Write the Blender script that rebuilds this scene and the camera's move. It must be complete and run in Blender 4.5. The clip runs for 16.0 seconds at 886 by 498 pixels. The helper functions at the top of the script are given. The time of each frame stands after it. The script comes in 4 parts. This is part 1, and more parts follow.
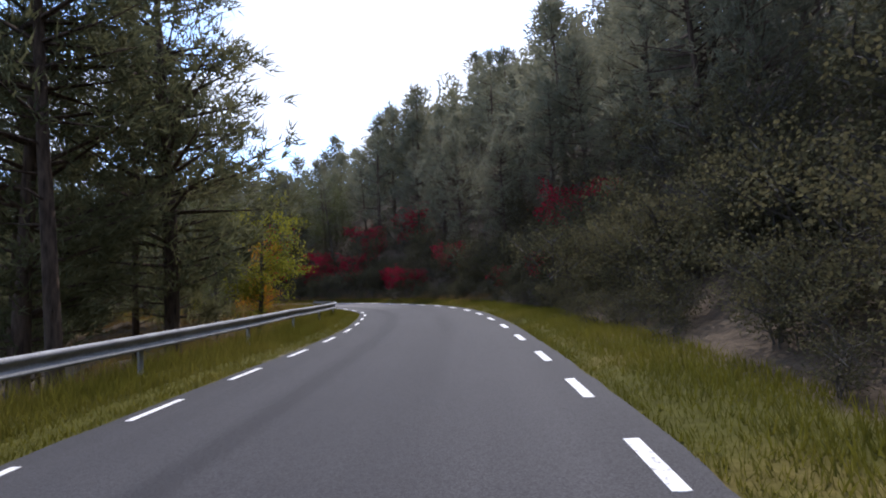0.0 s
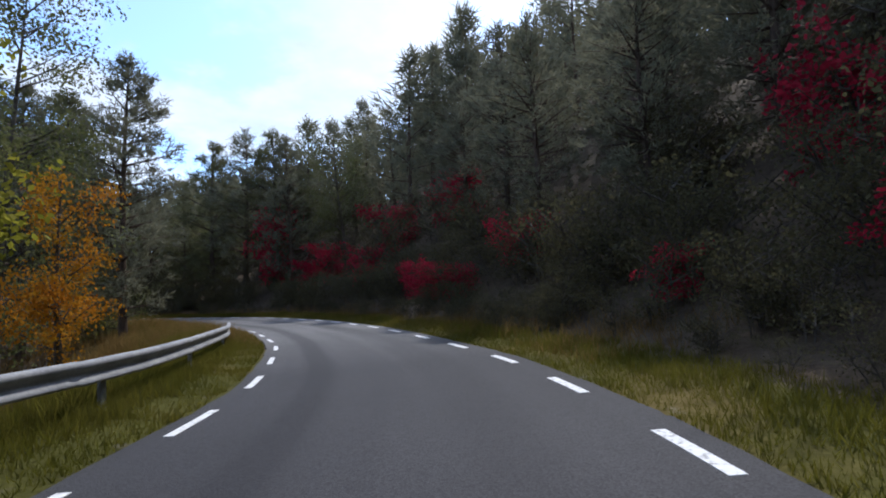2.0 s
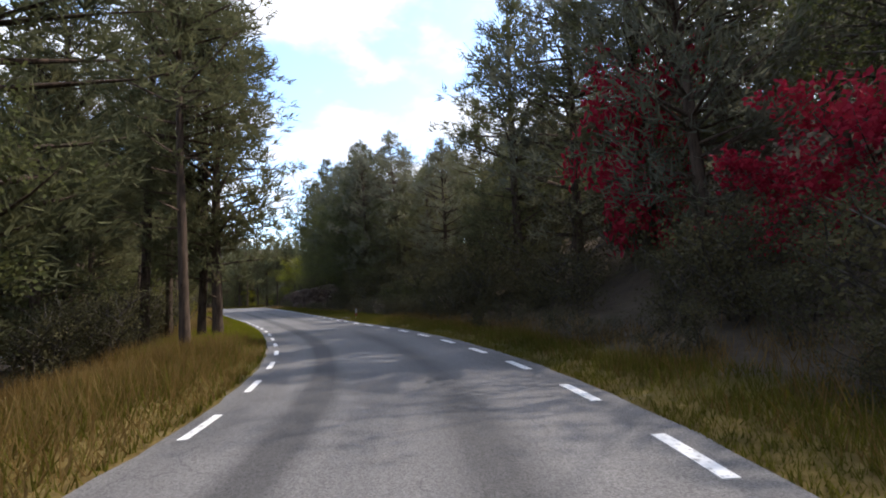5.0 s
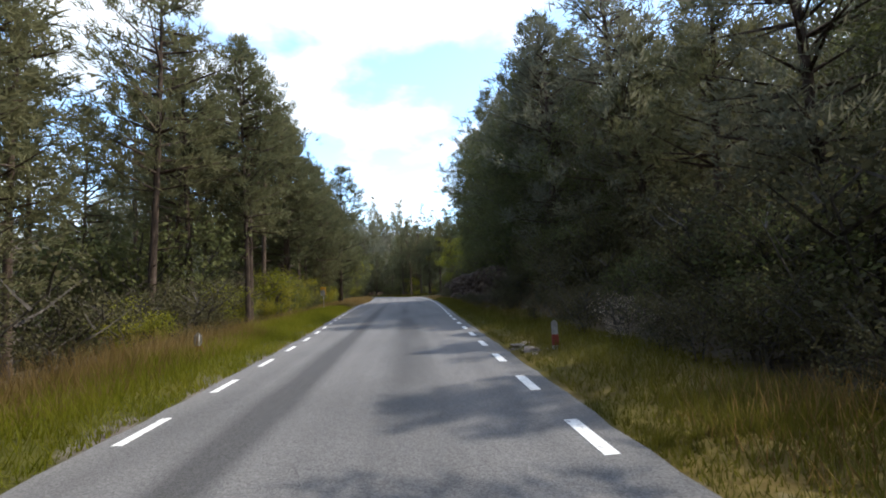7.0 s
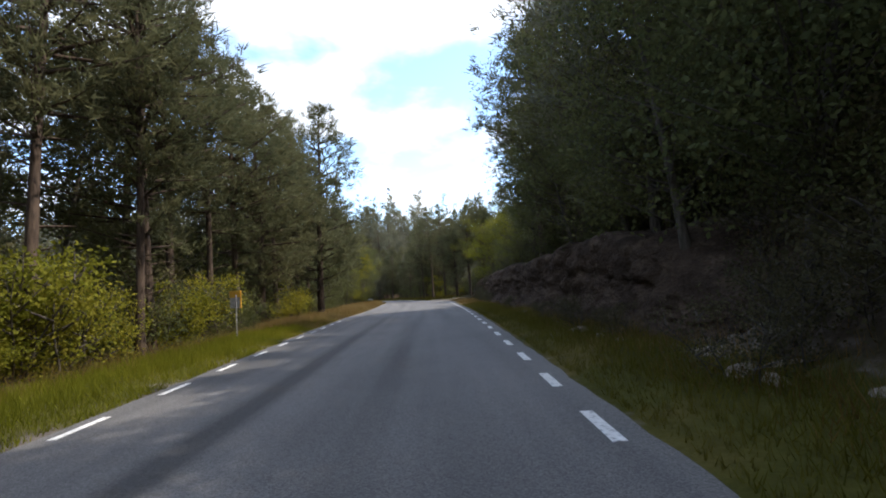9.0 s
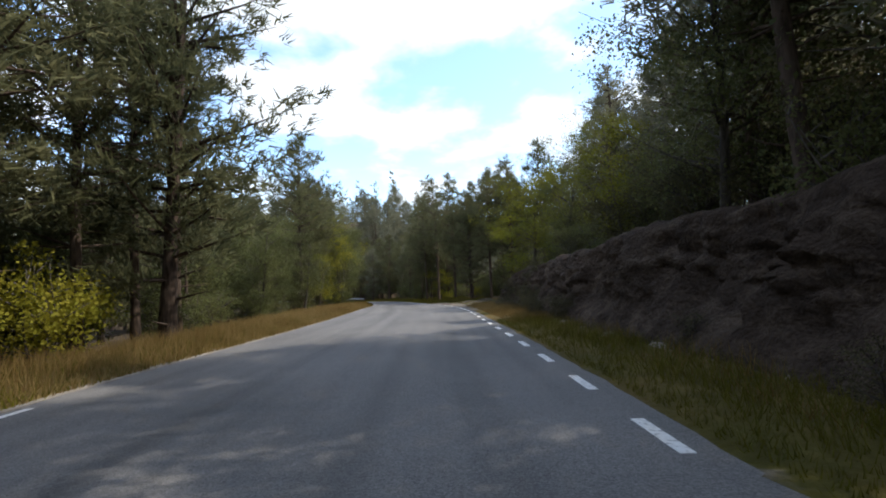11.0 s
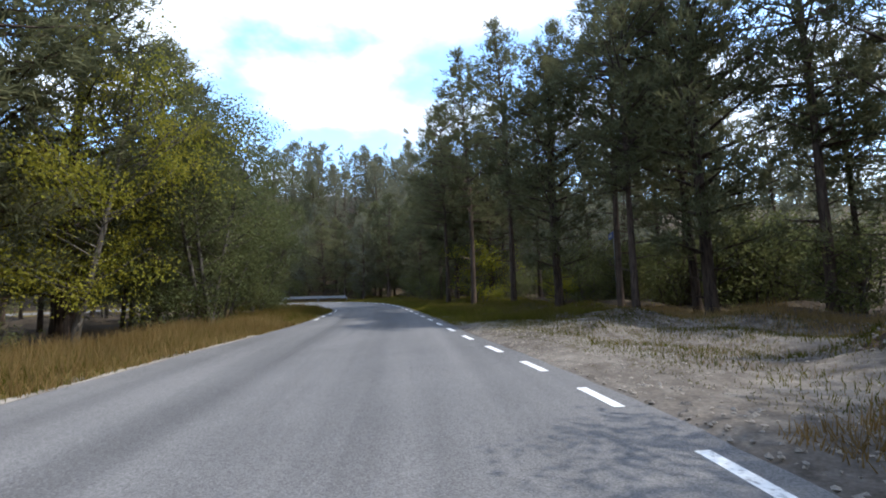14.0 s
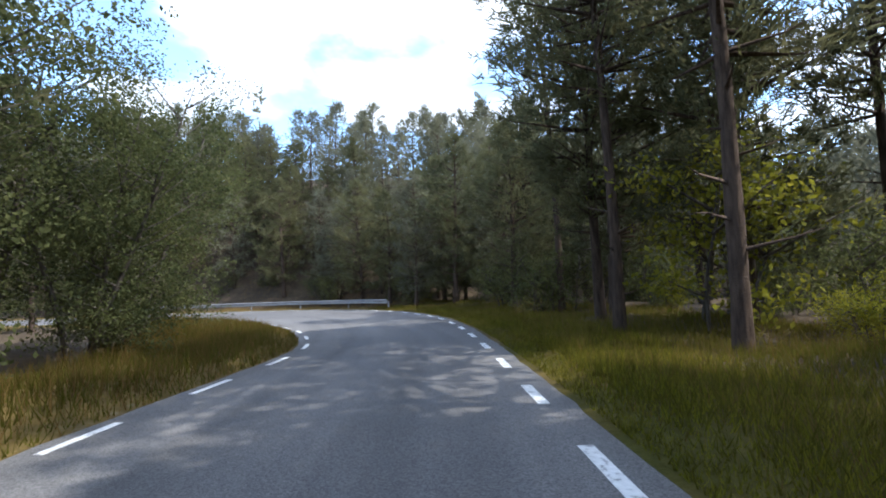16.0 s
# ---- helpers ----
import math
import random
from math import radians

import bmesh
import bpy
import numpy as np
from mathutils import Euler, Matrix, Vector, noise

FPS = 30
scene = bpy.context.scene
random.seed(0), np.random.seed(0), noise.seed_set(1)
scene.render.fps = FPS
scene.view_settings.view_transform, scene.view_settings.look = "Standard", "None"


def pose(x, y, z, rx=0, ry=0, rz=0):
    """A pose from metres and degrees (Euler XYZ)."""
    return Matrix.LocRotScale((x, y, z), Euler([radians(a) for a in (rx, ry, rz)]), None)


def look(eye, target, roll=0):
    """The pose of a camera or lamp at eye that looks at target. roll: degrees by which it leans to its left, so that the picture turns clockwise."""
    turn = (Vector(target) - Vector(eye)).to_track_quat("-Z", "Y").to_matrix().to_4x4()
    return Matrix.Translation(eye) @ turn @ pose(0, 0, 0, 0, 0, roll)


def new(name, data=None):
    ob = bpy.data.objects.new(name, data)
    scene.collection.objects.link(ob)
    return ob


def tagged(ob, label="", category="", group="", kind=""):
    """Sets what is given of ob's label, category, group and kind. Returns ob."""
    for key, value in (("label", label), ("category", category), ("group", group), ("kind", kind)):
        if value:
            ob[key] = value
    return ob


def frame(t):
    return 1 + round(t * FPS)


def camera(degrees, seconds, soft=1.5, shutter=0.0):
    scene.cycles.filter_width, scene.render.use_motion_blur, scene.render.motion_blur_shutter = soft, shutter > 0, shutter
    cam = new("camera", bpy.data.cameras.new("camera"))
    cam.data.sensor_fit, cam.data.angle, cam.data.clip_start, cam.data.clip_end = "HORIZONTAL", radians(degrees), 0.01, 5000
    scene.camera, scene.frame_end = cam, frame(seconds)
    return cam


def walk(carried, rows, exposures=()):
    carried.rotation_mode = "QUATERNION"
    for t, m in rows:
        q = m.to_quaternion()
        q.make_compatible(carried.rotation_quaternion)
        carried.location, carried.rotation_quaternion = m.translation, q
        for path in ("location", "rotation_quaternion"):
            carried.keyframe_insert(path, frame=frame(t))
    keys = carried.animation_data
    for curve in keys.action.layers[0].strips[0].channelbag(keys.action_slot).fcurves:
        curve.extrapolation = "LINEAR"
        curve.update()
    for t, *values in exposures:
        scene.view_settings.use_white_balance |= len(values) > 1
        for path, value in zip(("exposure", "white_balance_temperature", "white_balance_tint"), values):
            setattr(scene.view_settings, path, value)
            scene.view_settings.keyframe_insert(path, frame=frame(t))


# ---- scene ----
cam = camera(86.8, 16.0, soft=1.9)
PATH = [
    (0.0, pose(0.93, -1.23, 1.55, 93.61, 3.75, 2.81)),
    (0.5, pose(0.85, 3.28, 1.44, 93.72, 3.85, 1.38)),
    (1.0, pose(0.66, 7.75, 1.37, 94.48, 3.33, 2.46)),
    (1.5, pose(0.26, 12.28, 1.36, 95.06, 2.69, 5.24)),
    (2.0, pose(-0.42, 16.81, 1.38, 94.75, 2.79, 9.26)),
    (2.5, pose(-1.46, 21.29, 1.40, 94.29, 2.15, 14.06)),
    (3.0, pose(-2.98, 25.71, 1.34, 93.71, 1.70, 20.81)),
    (3.5, pose(-5.11, 29.99, 1.27, 94.91, 2.81, 28.87)),
    (4.0, pose(-7.80, 34.08, 1.27, 95.66, 3.17, 36.88)),
    (4.5, pose(-10.89, 37.66, 1.34, 95.59, 3.09, 44.18)),
    (5.0, pose(-14.45, 40.85, 1.41, 95.30, 2.81, 50.56)),
    (5.5, pose(-18.48, 43.73, 1.44, 95.04, 2.45, 56.19)),
    (6.0, pose(-22.98, 46.33, 1.45, 94.85, 2.07, 61.40)),
    (6.5, pose(-27.88, 48.62, 1.45, 94.74, 1.96, 66.45)),
    (7.0, pose(-33.11, 50.58, 1.42, 94.82, 2.75, 71.24)),
    (7.5, pose(-38.37, 52.20, 1.38, 95.51, 3.41, 73.48)),
    (8.0, pose(-43.58, 53.71, 1.41, 95.65, 2.85, 73.99)),
    (8.5, pose(-48.73, 55.11, 1.44, 94.54, 2.80, 74.14)),
    (9.0, pose(-53.95, 56.59, 1.45, 95.05, 4.02, 74.18)),
    (9.5, pose(-59.27, 58.06, 1.45, 95.07, 4.10, 74.33)),
    (10.0, pose(-64.72, 59.55, 1.44, 95.30, 2.84, 74.77)),
    (10.5, pose(-70.13, 60.98, 1.43, 95.22, 2.49, 74.97)),
    (11.0, pose(-75.60, 62.38, 1.43, 95.07, 2.56, 75.02)),
    (11.5, pose(-81.16, 63.79, 1.43, 94.94, 2.74, 75.04)),
    (12.0, pose(-86.86, 65.22, 1.44, 94.88, 2.83, 75.09)),
    (12.5, pose(-92.65, 66.66, 1.46, 94.95, 2.66, 75.23)),
    (13.0, pose(-98.49, 68.08, 1.49, 95.33, 2.06, 75.52)),
    (13.5, pose(-104.31, 69.47, 1.50, 94.27, 1.78, 76.61)),
    (14.0, pose(-110.19, 70.73, 1.48, 94.41, 2.13, 78.18)),
    (14.5, pose(-116.11, 71.78, 1.47, 94.74, 2.51, 80.84)),
    (15.0, pose(-121.79, 72.51, 1.43, 93.58, 2.91, 84.02)),
    (15.5, pose(-127.00, 72.92, 1.42, 94.07, 2.81, 85.66)),
    (16.0, pose(-131.89, 73.13, 1.41, 94.65, 2.36, 87.04)),
]
walk(cam, PATH, exposures=[
    (0.0, 0.4, 6050, 18), (1.0, 0.1, 6000, 15), (2.5, 0.08, 5900, 12), (4.0, 0.7, 6300, 13), (6.5, 0.55, 6800, 15), (7.0, 0.7, 6400, 9),
    (8.0, 1.0, 6300, 9), (8.5, 1.05, 6050, 9), (9.0, 0.65, 6600, 11), (9.5, 0.65, 6800, 12), (10.0, 0.45, 7050, 10), (12.5, 0.65, 5820, 8), (14.0, 0.7, 6020, 9), (15.0, 0.9, 6000, 7), (16.0, 1.0, 6030, 9)])

# ---- sky and sun ----
SUN_HEADING, SUN_HEIGHT = radians(16), radians(53)
to_sun = Vector((math.sin(SUN_HEADING) * math.cos(SUN_HEIGHT), math.cos(SUN_HEADING) * math.cos(SUN_HEIGHT), math.sin(SUN_HEIGHT)))
sun = new("sun", bpy.data.lights.new("sun", "SUN"))
sun.data.energy, sun.data.angle, sun.data.color = 3.4, radians(0.6), (1.0, 0.94, 0.85)
sun.matrix_world = look((0, 0, 60), Vector((0, 0, 60)) - to_sun)


class Nodes:
    """A small writer of node trees."""

    def __init__(self, tree):
        self.tree = tree
        tree.nodes.clear()

    def add(self, kind, ins=None, **props):
        node = self.tree.nodes.new(kind)
        if "operation" in props:
            node.operation = props["operation"]
        if "feature" in props:
            node.feature = props["feature"]
        if "interpolation_type" in props:
            node.interpolation_type = props["interpolation_type"]
        if "uv_map" in props:
            node.uv_map = props["uv_map"]
        if "attribute_name" in props:
            node.attribute_name = props["attribute_name"]
        if "data_type" in props:
            node.data_type, node.blend_type = props["data_type"], props["blend_type"]
        if "sky_type" in props:
            node.sky_type, node.sun_disc = props["sky_type"], props["sun_disc"]
            node.sun_elevation, node.sun_rotation = props["sun_elevation"], props["sun_rotation"]
        for key, value in (ins or {}).items():
            if isinstance(value, bpy.types.NodeSocket):
                self.tree.links.new(value, node.inputs[key])
            else:
                node.inputs[key].default_value = value
        return node

    def ramp(self, fac, stops):
        node = self.add("ShaderNodeValToRGB", {"Fac": fac})
        for i, (at, colour) in enumerate(stops):
            stop = node.color_ramp.elements[i] if i < 2 else node.color_ramp.elements.new(at)
            stop.position, stop.color = at, (*colour, 1)
        return node.outputs["Color"]

    def noise(self, vector, scale, detail=4.0, rough=0.55):
        return self.add("ShaderNodeTexNoise", {"Vector": vector, "Scale": scale, "Detail": detail, "Roughness": rough}).outputs["Fac"]

    def math(self, op, a, b=0.0, c=0.0):
        return self.add("ShaderNodeMath", {0: a, 1: b, 2: c}, operation=op).outputs[0]

    def mix(self, fac, a, b, blend="MIX"):
        node = self.add("ShaderNodeMix", None, data_type="RGBA", blend_type=blend)
        for i, value in ((0, fac), (6, a), (7, b)):
            if isinstance(value, bpy.types.NodeSocket):
                self.tree.links.new(value, node.inputs[i])
            else:
                node.inputs[i].default_value = value if i == 0 else (*value, 1)
        return node.outputs[2]


world = bpy.data.worlds.new("sky")
scene.world = world
world.use_nodes = True
w = Nodes(world.node_tree)
sky = w.add("ShaderNodeTexSky", None, sky_type="NISHITA", sun_disc=False, sun_elevation=SUN_HEIGHT, sun_rotation=SUN_HEADING)
sky.altitude, sky.air_density, sky.dust_density, sky.ozone_density = 500, 1.0, 1.2, 1.4
ways = w.add("ShaderNodeSeparateXYZ", {0: w.add("ShaderNodeTexCoord").outputs["Generated"]})
up = w.math("ADD", w.math("MAXIMUM", ways.outputs[2], 0.0), 0.16)
sheet = w.add("ShaderNodeCombineXYZ", {0: w.math("DIVIDE", ways.outputs[0], up), 1: w.math("DIVIDE", ways.outputs[1], up), 2: 3.7})
puffs = w.noise(sheet.outputs[0], 2.3, 7.0, 0.52)
mask = w.add("ShaderNodeMapRange", {"Value": puffs, "From Min": 0.42, "From Max": 0.60}, interpolation_type="SMOOTHSTEP").outputs[0]
lumps = w.noise(sheet.outputs[0], 3.1, 5.0)
cloud = w.ramp(lumps, [(0.3, (5.2, 5.6, 6.0)), (0.7, (7.4, 7.5, 7.6))])
blue = w.mix(1.0, sky.outputs[0], (2.05, 2.18, 2.2), "MULTIPLY")
shown = w.mix(w.math("MULTIPLY", mask, 0.82), blue, cloud)
back = w.add("ShaderNodeBackground", {"Color": shown, "Strength": 0.15})
w.tree.links.new(back.outputs[0], w.add("ShaderNodeOutputWorld").inputs[0])


# ---- materials ----
def material(name, paint, rough=0.9, bump=None, clear=0.0, metal=0.0, gloss=0.3):
    """paint(nodes, position) gives the colour; bump is (scale, height, detail); clear is the share of light that shines through."""
    m = bpy.data.materials.new(name)
    m.use_nodes = True
    n = Nodes(m.node_tree)
    place = n.add("ShaderNodeNewGeometry").outputs["Position"]
    colour = paint(n, place)
    ins = {"Base Color": colour, "Roughness": rough, "Metallic": metal, "Specular IOR Level": gloss}
    if bump:
        ins["Normal"] = n.add("ShaderNodeBump", {"Height": n.noise(place, bump[0], bump[2]), "Strength": 1.0, "Distance": bump[1]}).outputs[0]
    shader = n.add("ShaderNodeBsdfPrincipled", ins).outputs[0]
    if clear:
        through_leaf = n.add("ShaderNodeBsdfTranslucent", {"Color": colour}).outputs[0]
        shader = n.add("ShaderNodeMixShader", {0: clear, 1: shader, 2: through_leaf}).outputs[0]
    n.tree.links.new(shader, n.add("ShaderNodeOutputMaterial").inputs[0])
    return m


def leafy(dark, mid, light, patch=0.5):
    """Leaves that vary from tree to tree, from clump to clump and from leaf to leaf."""
    def paint(n, place):
        leaf = n.add("ShaderNodeNewGeometry").outputs["Random Per Island"]
        tree = n.add("ShaderNodeObjectInfo").outputs["Random"]
        clump = n.noise(place, patch, 2.0)
        value = n.math("ADD", n.math("MULTIPLY", leaf, 0.22), n.math("MULTIPLY", tree, 0.28))
        value = n.math("ADD", value, n.math("MULTIPLY", clump, 0.7))
        return n.ramp(value, [(0.25, dark), (0.55, mid), (0.9, light)])
    return paint


def plain(a, b, scale, fine=40.0):
    def paint(n, place):
        value = n.math("ADD", n.math("MULTIPLY", n.noise(place, scale), 0.65), n.math("MULTIPLY", n.noise(place, fine), 0.35))
        return n.ramp(value, [(0.35, a), (0.65, b)])
    return paint


def bark(a, b):
    def paint(n, place):
        tall = n.add("ShaderNodeVectorMath", {0: place, 1: (9.0, 9.0, 1.6)}, operation="MULTIPLY").outputs[0]
        tree = n.add("ShaderNodeObjectInfo").outputs["Random"]
        value = n.math("ADD", n.noise(tall, 1.4, 6.0), n.math("MULTIPLY", tree, 0.15))
        return n.ramp(value, [(0.35, a), (0.75, b)])
    return paint


def asphalt_paint(n, place):
    """u along the road and v across it, in metres, come from the mesh."""
    uv = n.add("ShaderNodeUVMap", None, uv_map="along").outputs[0]
    long_streak = n.add("ShaderNodeVectorMath", {0: uv, 1: (0.035, 1.1, 1.0)}, operation="MULTIPLY").outputs[0]
    streak = n.noise(long_streak, 1.0, 3.0)
    stain = n.noise(place, 0.22, 4.0)
    speck = n.noise(place, 55.0, 2.0)
    grit = n.add("ShaderNodeTexVoronoi", {"Vector": place, "Scale": 70.0}).outputs["Color"]
    grit = n.add("ShaderNodeRGBToBW", {0: grit}).outputs[0]
    across = n.add("ShaderNodeSeparateXYZ", {0: uv}).outputs[1]
    along = n.add("ShaderNodeSeparateXYZ", {0: uv}).outputs[0]
    # a dark wheel track to the left, a weaker patchy dark band to the right
    patchy = n.add("ShaderNodeMapRange", {"Value": n.noise(place, 0.11, 2.0), "From Min": 0.35, "From Max": 0.6}).outputs[0]
    band_l = n.math("POWER", 2.718, n.math("MULTIPLY", n.math("POWER", n.math("ABSOLUTE", n.math("MULTIPLY", n.math("SUBTRACT", across, n.math("ADD", 0.95, n.math("MULTIPLY", n.noise(place, 0.06, 1.0), 0.4))), 4.2)), 2.0), -1.0))
    band_r = n.math("POWER", 2.718, n.math("MULTIPLY", n.math("POWER", n.math("ABSOLUTE", n.math("MULTIPLY", n.math("ADD", across, 0.75), 2.4)), 2.0), -1.0))
    dark_bands = n.math("ADD", n.math("MULTIPLY", band_l, 1.0), n.math("MULTIPLY", n.math("MULTIPLY", band_r, patchy), 0.8))
    value = n.math("ADD", n.math("MULTIPLY", streak, 0.45), n.math("MULTIPLY", stain, 0.35))
    worn = n.add("ShaderNodeMapRange", {"Value": along, "From Min": 150.0, "From Max": 172.0, "To Min": 0.32, "To Max": 0.08}).outputs[0]
    value = n.math("SUBTRACT", value, n.math("MULTIPLY", dark_bands, worn))
    value = n.math("ADD", value, n.math("MULTIPLY", speck, 0.26))
    base = n.ramp(value, [(0.32, (0.062, 0.059, 0.058)), (0.52, (0.121, 0.115, 0.112)), (0.72, (0.177, 0.168, 0.160))])
    # first stretch: new dark layer, with cloud shade also put into the colour
    past_new_shaded = n.add("ShaderNodeMapRange", {"Value": n.math("ADD", along, n.math("MULTIPLY", n.noise(place, 1.5), 0.8)), "From Min": 86.0, "From Max": 95.0}).outputs[0]
    fresh = n.ramp(value, [(0.30, (0.022, 0.021, 0.023)), (0.70, (0.046, 0.044, 0.046))])
    colour = n.mix(past_new_shaded, fresh, base)
    # fine cracks
    wobble = n.add("ShaderNodeVectorMath", {0: place, 1: n.add("ShaderNodeTexNoise", {"Vector": place, "Scale": 1.3}).outputs["Color"]}, operation="ADD").outputs[0]
    crack = n.add("ShaderNodeTexVoronoi", {"Vector": wobble, "Scale": 0.75}, feature="DISTANCE_TO_EDGE").outputs["Distance"]
    line = n.math("MULTIPLY", n.math("LESS_THAN", crack, 0.004), n.math("GREATER_THAN", n.noise(place, 0.3, 2.0), 0.55))
    colour = n.mix(n.math("MULTIPLY", line, 0.4), colour, (0.03, 0.03, 0.03))
    return n.mix(0.5, colour, grit, "SOFT_LIGHT")


def ground_paint(n, place):
    """Grass by the road, needles and litter under the trees, bare earth on steep banks."""
    wood = n.add("ShaderNodeAttribute", None, attribute_name="wood").outputs["Fac"]
    dry = n.add("ShaderNodeAttribute", None, attribute_name="dry").outputs["Fac"]
    earth = n.add("ShaderNodeAttribute", None, attribute_name="earth").outputs["Fac"]
    big, small, fine = n.noise(place, 0.35, 4.0), n.noise(place, 3.0, 5.0), n.noise(place, 22.0, 4.0)
    value = n.math("ADD", n.math("MULTIPLY", big, 0.4), n.math("ADD", n.math("MULTIPLY", small, 0.35), n.math("MULTIPLY", fine, 0.25)))
    green = n.ramp(value, [(0.34, (0.040, 0.038, 0.008)), (0.5, (0.060, 0.057, 0.011)), (0.68, (0.095, 0.082, 0.020))])
    gold = n.ramp(value, [(0.34, (0.070, 0.045, 0.013)), (0.5, (0.105, 0.072, 0.023)), (0.68, (0.165, 0.122, 0.045))])
    litter = n.ramp(value, [(0.34, (0.036, 0.027, 0.019)), (0.5, (0.068, 0.051, 0.035)), (0.68, (0.115, 0.088, 0.058))])
    soil = n.ramp(value, [(0.36, (0.055, 0.045, 0.036)), (0.5, (0.125, 0.106, 0.088)), (0.66, (0.24, 0.21, 0.175))])
    grass = n.mix(n.add("ShaderNodeMapRange", {"Value": n.math("ADD", dry, n.math("MULTIPLY", n.math("SUBTRACT", big, 0.5), 1.2)), "From Min": 0.3, "From Max": 0.7}).outputs[0], green, gold)
    mossy = n.mix(n.add("ShaderNodeMapRange", {"Value": n.math("ADD", wood, n.math("MULTIPLY", n.math("SUBTRACT", small, 0.5), 0.9)), "From Min": 0.3, "From Max": 0.7}).outputs[0], grass, litter)
    return n.mix(n.add("ShaderNodeMapRange", {"Value": n.math("ADD", earth, n.math("MULTIPLY", n.math("SUBTRACT", small, 0.5), 1.1)), "From Min": 0.35, "From Max": 0.65}).outputs[0], mossy, soil)


def paint_line(n, place):
    wear = n.noise(place, 14.0, 5.0)
    return n.ramp(wear, [(0.33, (0.30, 0.29, 0.28)), (0.45, (0.66, 0.65, 0.63)), (0.7, (0.78, 0.77, 0.75))])


def soil_paint(n, place):
    """Layered brown earth with darker seams and pale dust."""
    flat = n.add("ShaderNodeVectorMath", {0: place, 1: (0.8, 0.8, 2.4)}, operation="MULTIPLY").outputs[0]
    seams, lumps_, grain = n.noise(flat, 1.0, 6.0), n.noise(place, 1.6, 5.0), n.noise(place, 16.0, 4.0)
    value = n.math("ADD", n.math("MULTIPLY", seams, 0.35), n.math("ADD", n.math("MULTIPLY", lumps_, 0.4), n.math("MULTIPLY", grain, 0.25)))
    return n.ramp(value, [(0.36, (0.026, 0.018, 0.013)), (0.48, (0.058, 0.040, 0.029)), (0.60, (0.105, 0.075, 0.055)), (0.74, (0.21, 0.16, 0.12))])


SOIL = material("layered_earth", soil_paint, 0.95, (6.0, 0.22, 8.0), gloss=0.06)
ASPHALT = material("asphalt", asphalt_paint, 0.82, (60.0, 0.006, 3.0), gloss=0.35)
LINE = material("road_paint", paint_line, 0.7, (45.0, 0.004, 3.0))
GROUND = material("ground_cover", ground_paint, 0.95, (5.0, 0.06, 6.0), gloss=0.1)
GRAVEL = material("gravel", plain((0.15, 0.125, 0.10), (0.34, 0.30, 0.25), 0.9, 30.0), 0.95, (35.0, 0.015, 4.0), gloss=0.1)
STONE = material("pale_stone", plain((0.11, 0.084, 0.062), (0.32, 0.26, 0.205), 2.0, 18.0), 0.9, (9.0, 0.03, 6.0))
PINE_BARK = material("pine_bark", bark((0.028, 0.021, 0.017), (0.115, 0.082, 0.062)), 0.95, (26.0, 0.02, 5.0), gloss=0.1)
OAK_BARK = material("grey_bark", bark((0.035, 0.030, 0.025), (0.125, 0.108, 0.09)), 0.95, (30.0, 0.015, 5.0), gloss=0.1)
NEEDLES = material("pine_needles", leafy((0.050, 0.056, 0.030), (0.115, 0.118, 0.058), (0.19, 0.175, 0.085)), 0.8, clear=0.42, gloss=0.1)
# paler and greyer than NEEDLES: veiling haze is put into the colour
HAZED_NEEDLES = material("hazed_needles", leafy((0.066, 0.070, 0.054), (0.155, 0.155, 0.108), (0.23, 0.215, 0.13)), 0.8, clear=0.48, gloss=0.1)
GREEN_LEAVES = material("green_leaves", leafy((0.046, 0.054, 0.022), (0.100, 0.112, 0.042), (0.172, 0.168, 0.064), 0.8), 0.75, clear=0.48, gloss=0.12)
LIME_LEAVES = material("lime_leaves", leafy((0.085, 0.088, 0.012), (0.20, 0.20, 0.022), (0.32, 0.28, 0.04), 0.8), 0.7, clear=0.5, gloss=0.12)
GOLD_LEAVES = material("golden_leaves", leafy((0.13, 0.11, 0.012), (0.34, 0.19, 0.014), (0.52, 0.20, 0.016), 1.1), 0.7, clear=0.5, gloss=0.12)
RED_LEAVES = material("red_leaves", leafy((0.16, 0.010, 0.022), (0.38, 0.020, 0.045), (0.50, 0.04, 0.07), 0.9), 0.7, clear=0.5, gloss=0.12)
DRY_STALKS = material("dry_stalks", plain((0.16, 0.12, 0.08), (0.40, 0.33, 0.25), 3.0, 30.0), 0.9, clear=0.2)
GRASS = material("grass_blades", leafy((0.052, 0.052, 0.009), (0.096, 0.094, 0.012), (0.155, 0.130, 0.025), 0.35), 0.75, clear=0.55, gloss=0.12)
# brighter, yellower copy of GRASS, with the sun on these verges put into its colour
SUNLIT_GRASS = material("sunlit_grass_blades", leafy((0.092, 0.100, 0.010), (0.175, 0.178, 0.014), (0.27, 0.225, 0.03), 0.35), 0.75, clear=0.58, gloss=0.12)
BRUSH_LEAVES = material("dark_brush_leaves", leafy((0.032, 0.032, 0.018), (0.070, 0.066, 0.034), (0.125, 0.110, 0.054), 0.8), 0.85, clear=0.4, gloss=0.06)
HAY = material("dry_grass_blades", leafy((0.098, 0.062, 0.020), (0.180, 0.115, 0.038), (0.30, 0.21, 0.09), 0.35), 0.8, clear=0.55, gloss=0.1)
ZINC = material("galvanised_steel", plain((0.20, 0.20, 0.21), (0.34, 0.34, 0.34), 3.0, 26.0), 0.75, metal=0.0, gloss=0.25)
